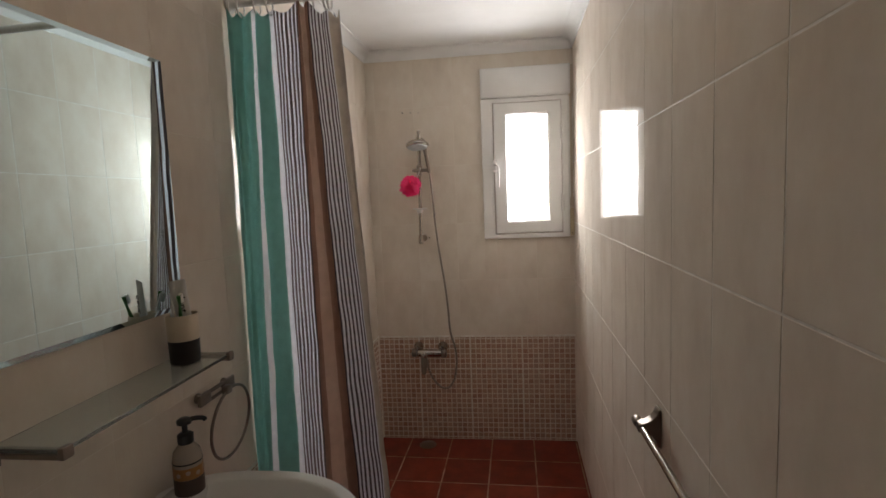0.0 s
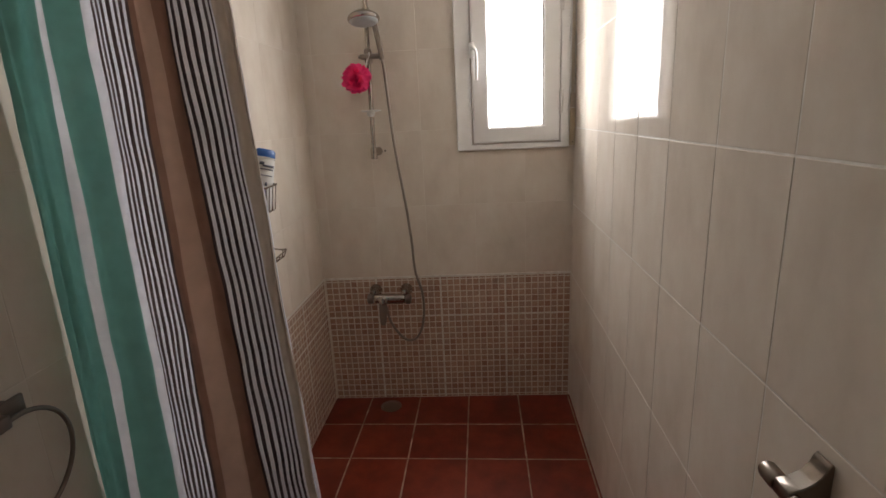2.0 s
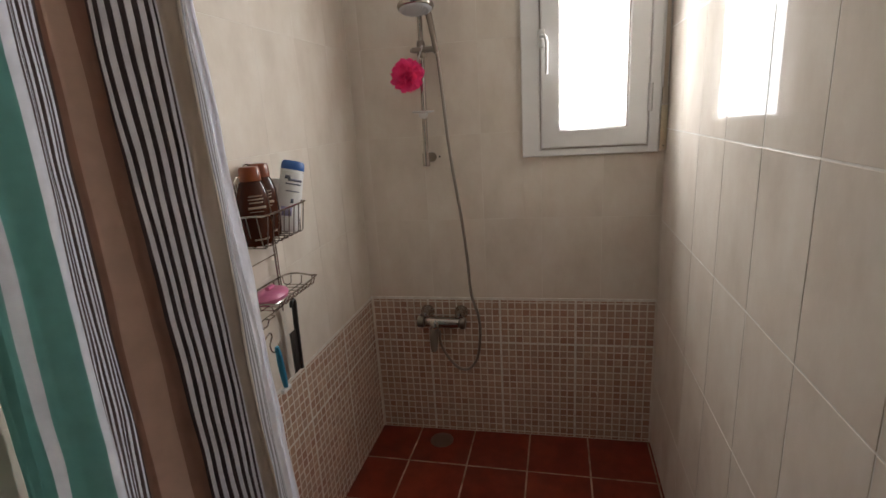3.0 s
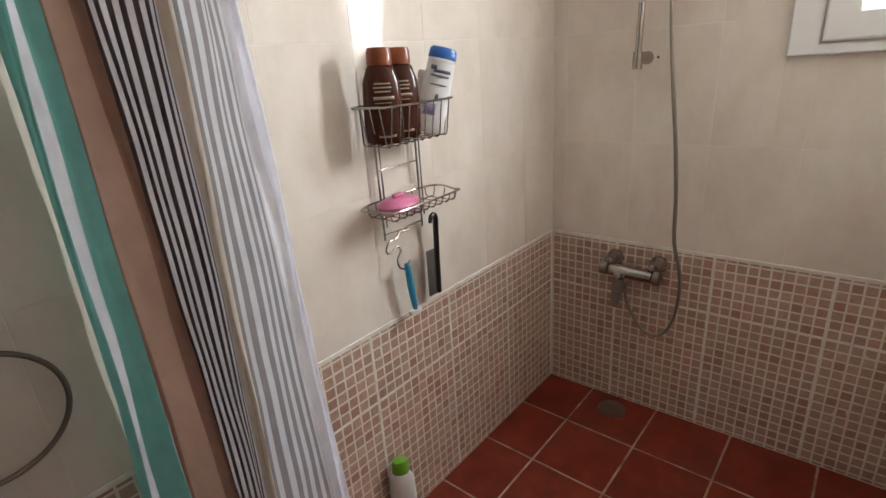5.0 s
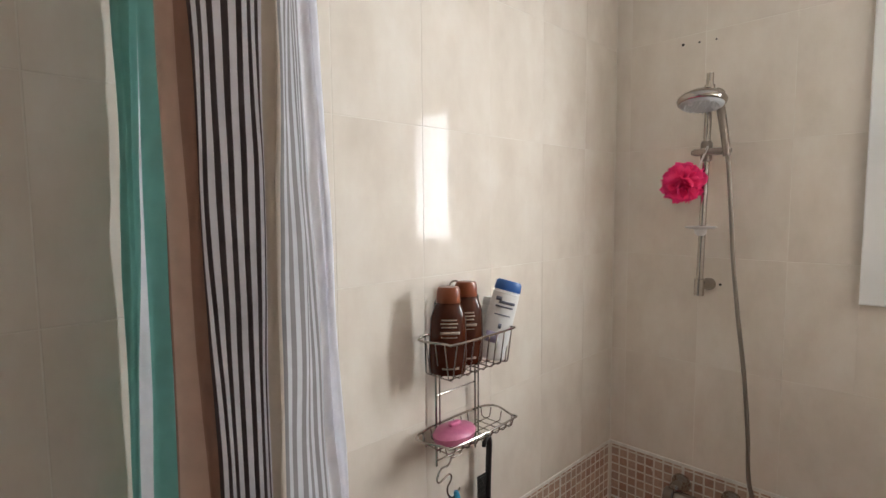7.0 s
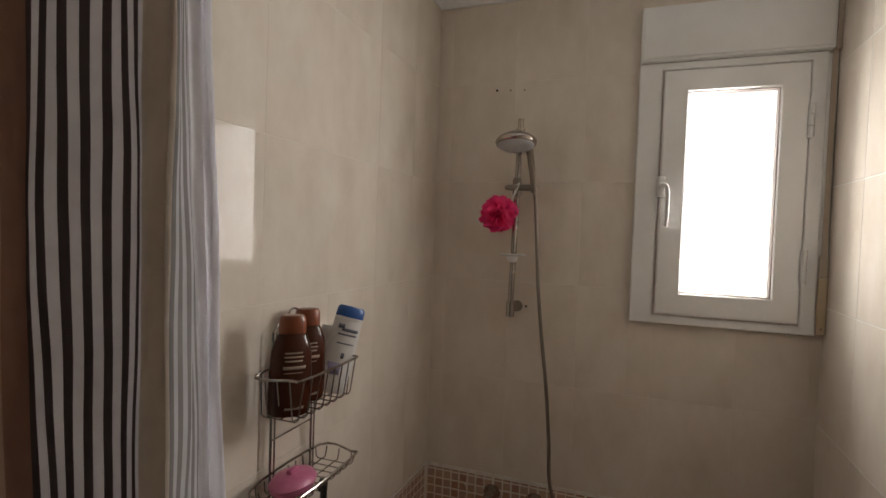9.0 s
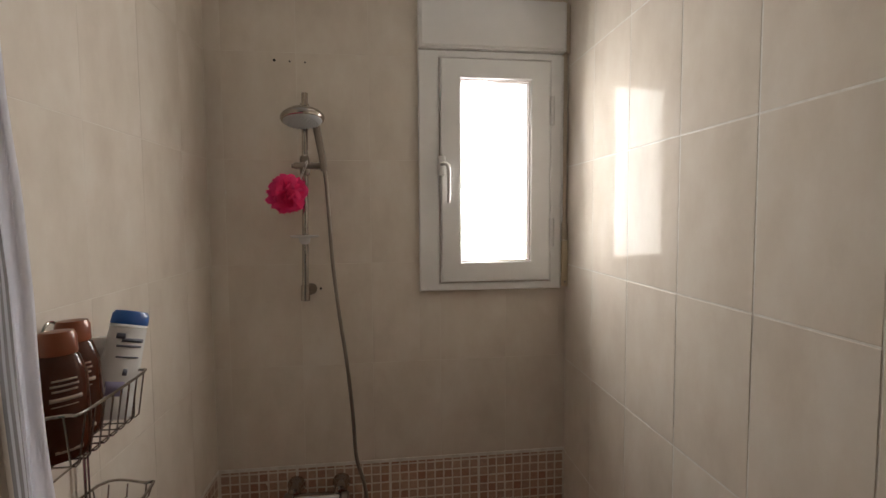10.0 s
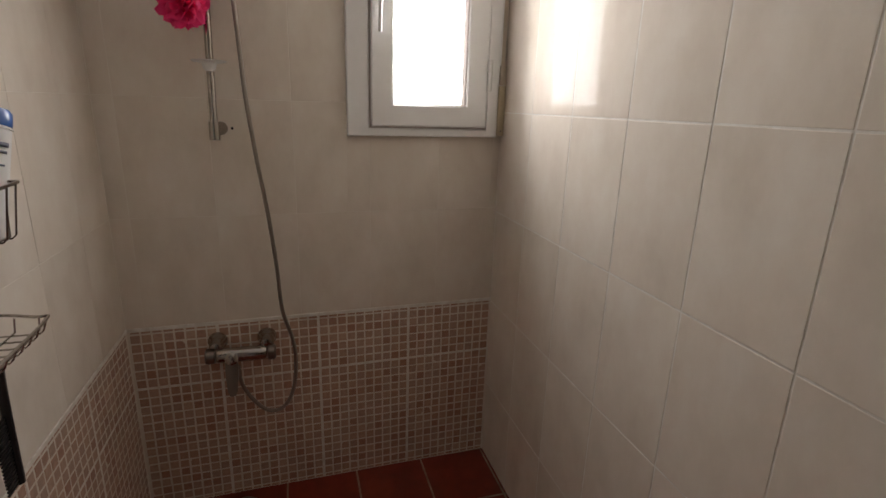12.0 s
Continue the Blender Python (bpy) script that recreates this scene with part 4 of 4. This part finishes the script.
bar = thing("towel_bar", "chrome towel bar on steel brackets, wall-mounted", "towel bar", (0, 0, 0))
bm = bmesh.new()
tube(bm, [(0.508, 1.165, 0.920), (0.508, 0.545, 0.920)], 0.0085, 16)
part("rail", bm, CHROME, bar)
for y, s in ((1.122, 1), (0.595, -1)):
    bm = bmesh.new()
    prof = [(0.0, 0.046), (0.004, 0.050), (0.009, 0.044), (0.012, 0.034), (0.022, 0.022), (0.036, 0.014), (0.052, 0.010), (0.054, -0.008), (0.042, -0.012), (0.026, -0.014), (0.012, -0.030), (0.008, -0.046), (0.0, -0.050)]
    a = [bm.verts.new((right_x(y) - d, y - 0.015, 0.920 + z)) for d, z in prof]
    b = [bm.verts.new((right_x(y) - d, y + 0.015, 0.920 + z)) for d, z in prof]
    for i in range(len(prof)):
        k = (i + 1) % len(prof)
        bm.faces.new((a[i], a[k], b[k], b[i]))
    bm.faces.new(a[::-1]), bm.faces.new(b)
    bmesh.ops.recalc_face_normals(bm, faces=bm.faces)
    bmesh.ops.bevel(bm, geom=list(bm.edges), offset=0.0015, segments=1, affect="EDGES")
    part("bracket", bm, DULL, bar)
    bm = bmesh.new()
    lathe(bm, [(0.011, -0.016), (0.013, -0.012), (0.013, 0.012), (0.011, 0.016)], along((0.508, y + s * 0.030, 0.920), (0.508, y + s, 0.920)), 18)
    part("end_cap", bm, DULL, bar)

# ---- tiles of the walls and floor ----
def slab(w, h, t, edge):
    """A tile, its front face slightly pillowed at the edges: along u and z, out along n."""
    u, z, e = w / 2, h / 2, edge
    v = [(-u, -t, -z), (u, -t, -z), (u, -t, z), (-u, -t, z), (-u, -e * 0.6, -z), (u, -e * 0.6, -z), (u, -e * 0.6, z), (-u, -e * 0.6, z),
         (-u + e, 0, -z + e), (u - e, 0, -z + e), (u - e, 0, z - e), (-u + e, 0, z - e)]
    f = [(8, 9, 10, 11)[::-1]]
    for i in range(4):
        k = (i + 1) % 4
        f.append((i, k, 4 + k, 4 + i)[::-1])
        f.append((4 + i, 4 + k, 8 + k, 8 + i)[::-1])
    return v, f


SLABS = {}


def slab_mesh(name, w, h, t, edge, mat):
    key = (name, round(w, 4), round(h, 4))
    if key not in SLABS:
        me = bpy.data.meshes.new(name)
        v, f = slab(w, h, t, edge)
        me.from_pydata(v, [], f)
        me.materials.append(mat)
        me.update()
        SLABS[key] = me
    return SLABS[key]


def spans(joints, lo, hi, gap):
    """Stretches between the joints, inside lo to hi."""
    edge = [lo] + [j for j in joints if lo + 0.012 < j < hi - 0.012] + [hi]
    return [(a + (gap / 2 if a != lo else 0.001), b - (gap / 2 if b != hi else 0.001)) for a, b in zip(edge, edge[1:])]


tile_rng = random.Random(11)


def lay(wall, m, us, zs, name, mat, hole=None, tilt=0.055, t=0.010, edge=0.0007):
    inv = wall.matrix_basis.inverted()
    for a, b in us:
        for c, d in zs:
            rects = [(a, b, c, d)]
            if hole:
                h0, h1, h2, h3 = hole
                if a < h1 and b > h0 and c < h3 and d > h2:
                    rects = []
                    if a < h0 - 0.01: rects.append((a, h0, c, d))
                    if b > h1 + 0.01: rects.append((h1, b, c, d))
                    if c < h2 - 0.01: rects.append((max(a, h0), min(b, h1), c, h2))
                    if d > h3 + 0.01: rects.append((max(a, h0), min(b, h1), h3, d))
            for a2, b2, c2, d2 in rects:
                ob = new(name, slab_mesh(name, b2 - a2, d2 - c2, t, edge, mat))
                ob.parent = wall
                k = tilt * min(1.0, (b2 - a2) / 0.15)
                ob.matrix_basis = inv @ m @ pose((a2 + b2) / 2, tile_rng.uniform(-0.0002, 0.0002), (c2 + d2) / 2, tile_rng.gauss(0, k * 0.6), 0, tile_rng.gauss(0, k * 0.8))


TW, TZ, GAP, FINE = 0.2328, 0.343, 0.0038, 0.0018
row_z = [1.328 + 0.341 * k for k in range(-4, 4)]
lay(wall_right, M_RIGHT, spans([-0.702 + TW * k for k in range(-15, 4)], -4.05, -0.001, GAP), spans(row_z, 0.001, CEIL - 0.03, GAP), "wall_tile", TILE)
lay(wall_back, M_BACK, spans([0.083 + TW * k for k in range(-4, 4)], -RIGHT, 0.6, FINE), spans([DADO + 0.008 + TZ * k for k in range(0, 6)], DADO + 0.008, CEIL - 0.03, FINE), "wall_tile", TILE,
    hole=(-0.574, -0.078, 1.245, 2.218))
lay(wall_left, M_LEFT, spans([BACK - 1.770 + TW * k for k in range(-6, 14)], 0.002, 4.05, FINE), spans([DADO + 0.008 + TZ * k for k in range(0, 6)], DADO + 0.008, CEIL - 0.03, FINE), "wall_tile", TILE)
M_FLOOR = Matrix(((-1, 0, 0, 0), (0, 0, 1, 0), (0, 1, 0, 0), (0, 0, 0, 1)))
M_FLOOR = pose(0, BACK, 0, 0, 0, -math.degrees(SLANT)) @ M_FLOOR
lay(floor, M_FLOOR, spans([-0.0895 + 0.2505 * k for k in range(-4, 5)], -0.62, 0.66, 0.005), spans([-0.2445 - 0.2485 * k for k in range(0, 16)][::-1], -4.05, 0.012, 0.005), "floor_tile", TERRA, tilt=0.10, edge=0.0018)

# the strip of pale filler over the mosaic
for w, m, a, b in ((wall_back, M_BACK, -RIGHT, 0.6), (wall_left, M_LEFT, 0.0, 2.05)):
    ob = finish("edge_strip", boxes(((a, -0.004, DADO - 0.003), (b, 0.0022, DADO + 0.0085)), bevel=0.0012), GROUT, w)
    ob.matrix_basis = w.matrix_basis.inverted() @ m

MP, MG = 0.031, 0.0042


def mosaic(wall, m, u_first, u0, u1, near):
    """Small square pieces in sheets of ten; those in the stretch near are parts, the rest one mesh."""
    base = wall.matrix_basis.inverted() @ m
    rows = [0.450 + MG * 0.9 + MP * k for k in range(0, 7)] + [0.450 - MP * (k + 1) for k in range(0, 15)]
    verts, faces, count = [], [], 0
    k = -12
    while True:
        a = u_first + MP * k + 0.0045 * (k // 10)
        b = a + MP - MG
        k += 1
        if a > u1 - 0.004:
            break
        a, b = max(a, u0 + 0.0015), min(b, u1 - 0.0015)
        if b - a < 0.006:
            continue
        for z in rows:
            c, d = max(z, 0.002), min(z + MP - MG, DADO - 0.004)
            if d - c < 0.006:
                continue
            off, tx, tz = tile_rng.uniform(-0.0003, 0.0003), tile_rng.gauss(0, 0.7), tile_rng.gauss(0, 0.7)
            place = pose((a + b) / 2, off, (c + d) / 2, tx, 0, tz)
            if near(a, c) and count < 300:
                ob = new("mosaic_tile", slab_mesh("mosaic_tile", b - a, d - c, 0.006, 0.0016, MOSAIC))
                ob.parent, ob.matrix_basis = wall, base @ place
                count += 1
            else:
                v, f = slab(b - a, d - c, 0.006, 0.0016)
                n = len(verts)
                verts += [tuple(place @ Vector(p)) for p in v]
                faces += [tuple(n + i for i in q) for q in f]
    me = bpy.data.meshes.new("mosaic_field")
    me.from_pydata(verts, [], faces)
    me.materials.append(MOSAIC)
    me.update()
    ob = new("mosaic_field", me)
    ob.parent, ob.matrix_basis = wall, base
    tagged(ob, "brown mosaic pieces set in pale grout", kind="stuff")
    for k in range(-1, 9):
        a = u_first + (10 * MP + 0.0045) * k
        if u0 + 0.02 < a < u1 - 0.01:
            joint = finish("sheet_joint", boxes(((a - 0.0045 - MG + 0.0006, -0.004, 0.002), (a - 0.0006, 0.0003, DADO - 0.004))), GROUT, wall)
            joint.matrix_basis = base
    joint = finish("sheet_joint", boxes(((u0 + 0.002, -0.004, 0.450 - MG + 0.0006), (u1 - 0.002, 0.0001, 0.450 + MG * 0.9 - 0.0006))), GROUT, wall)
    joint.matrix_basis = base
    bed = finish("mosaic_bed", boxes(((u0, -0.005, 0.0), (u1, -0.0012, DADO))), MGROUT, wall)
    bed.matrix_basis = base


mosaic(wall_back, M_BACK, -0.28, -RIGHT, 0.6, lambda u, z: z > 0.40)
mosaic(wall_left, M_LEFT, 0.326, 0.0, 2.05, lambda u, z: 0.45 < u < 1.10 and z > 0.20)
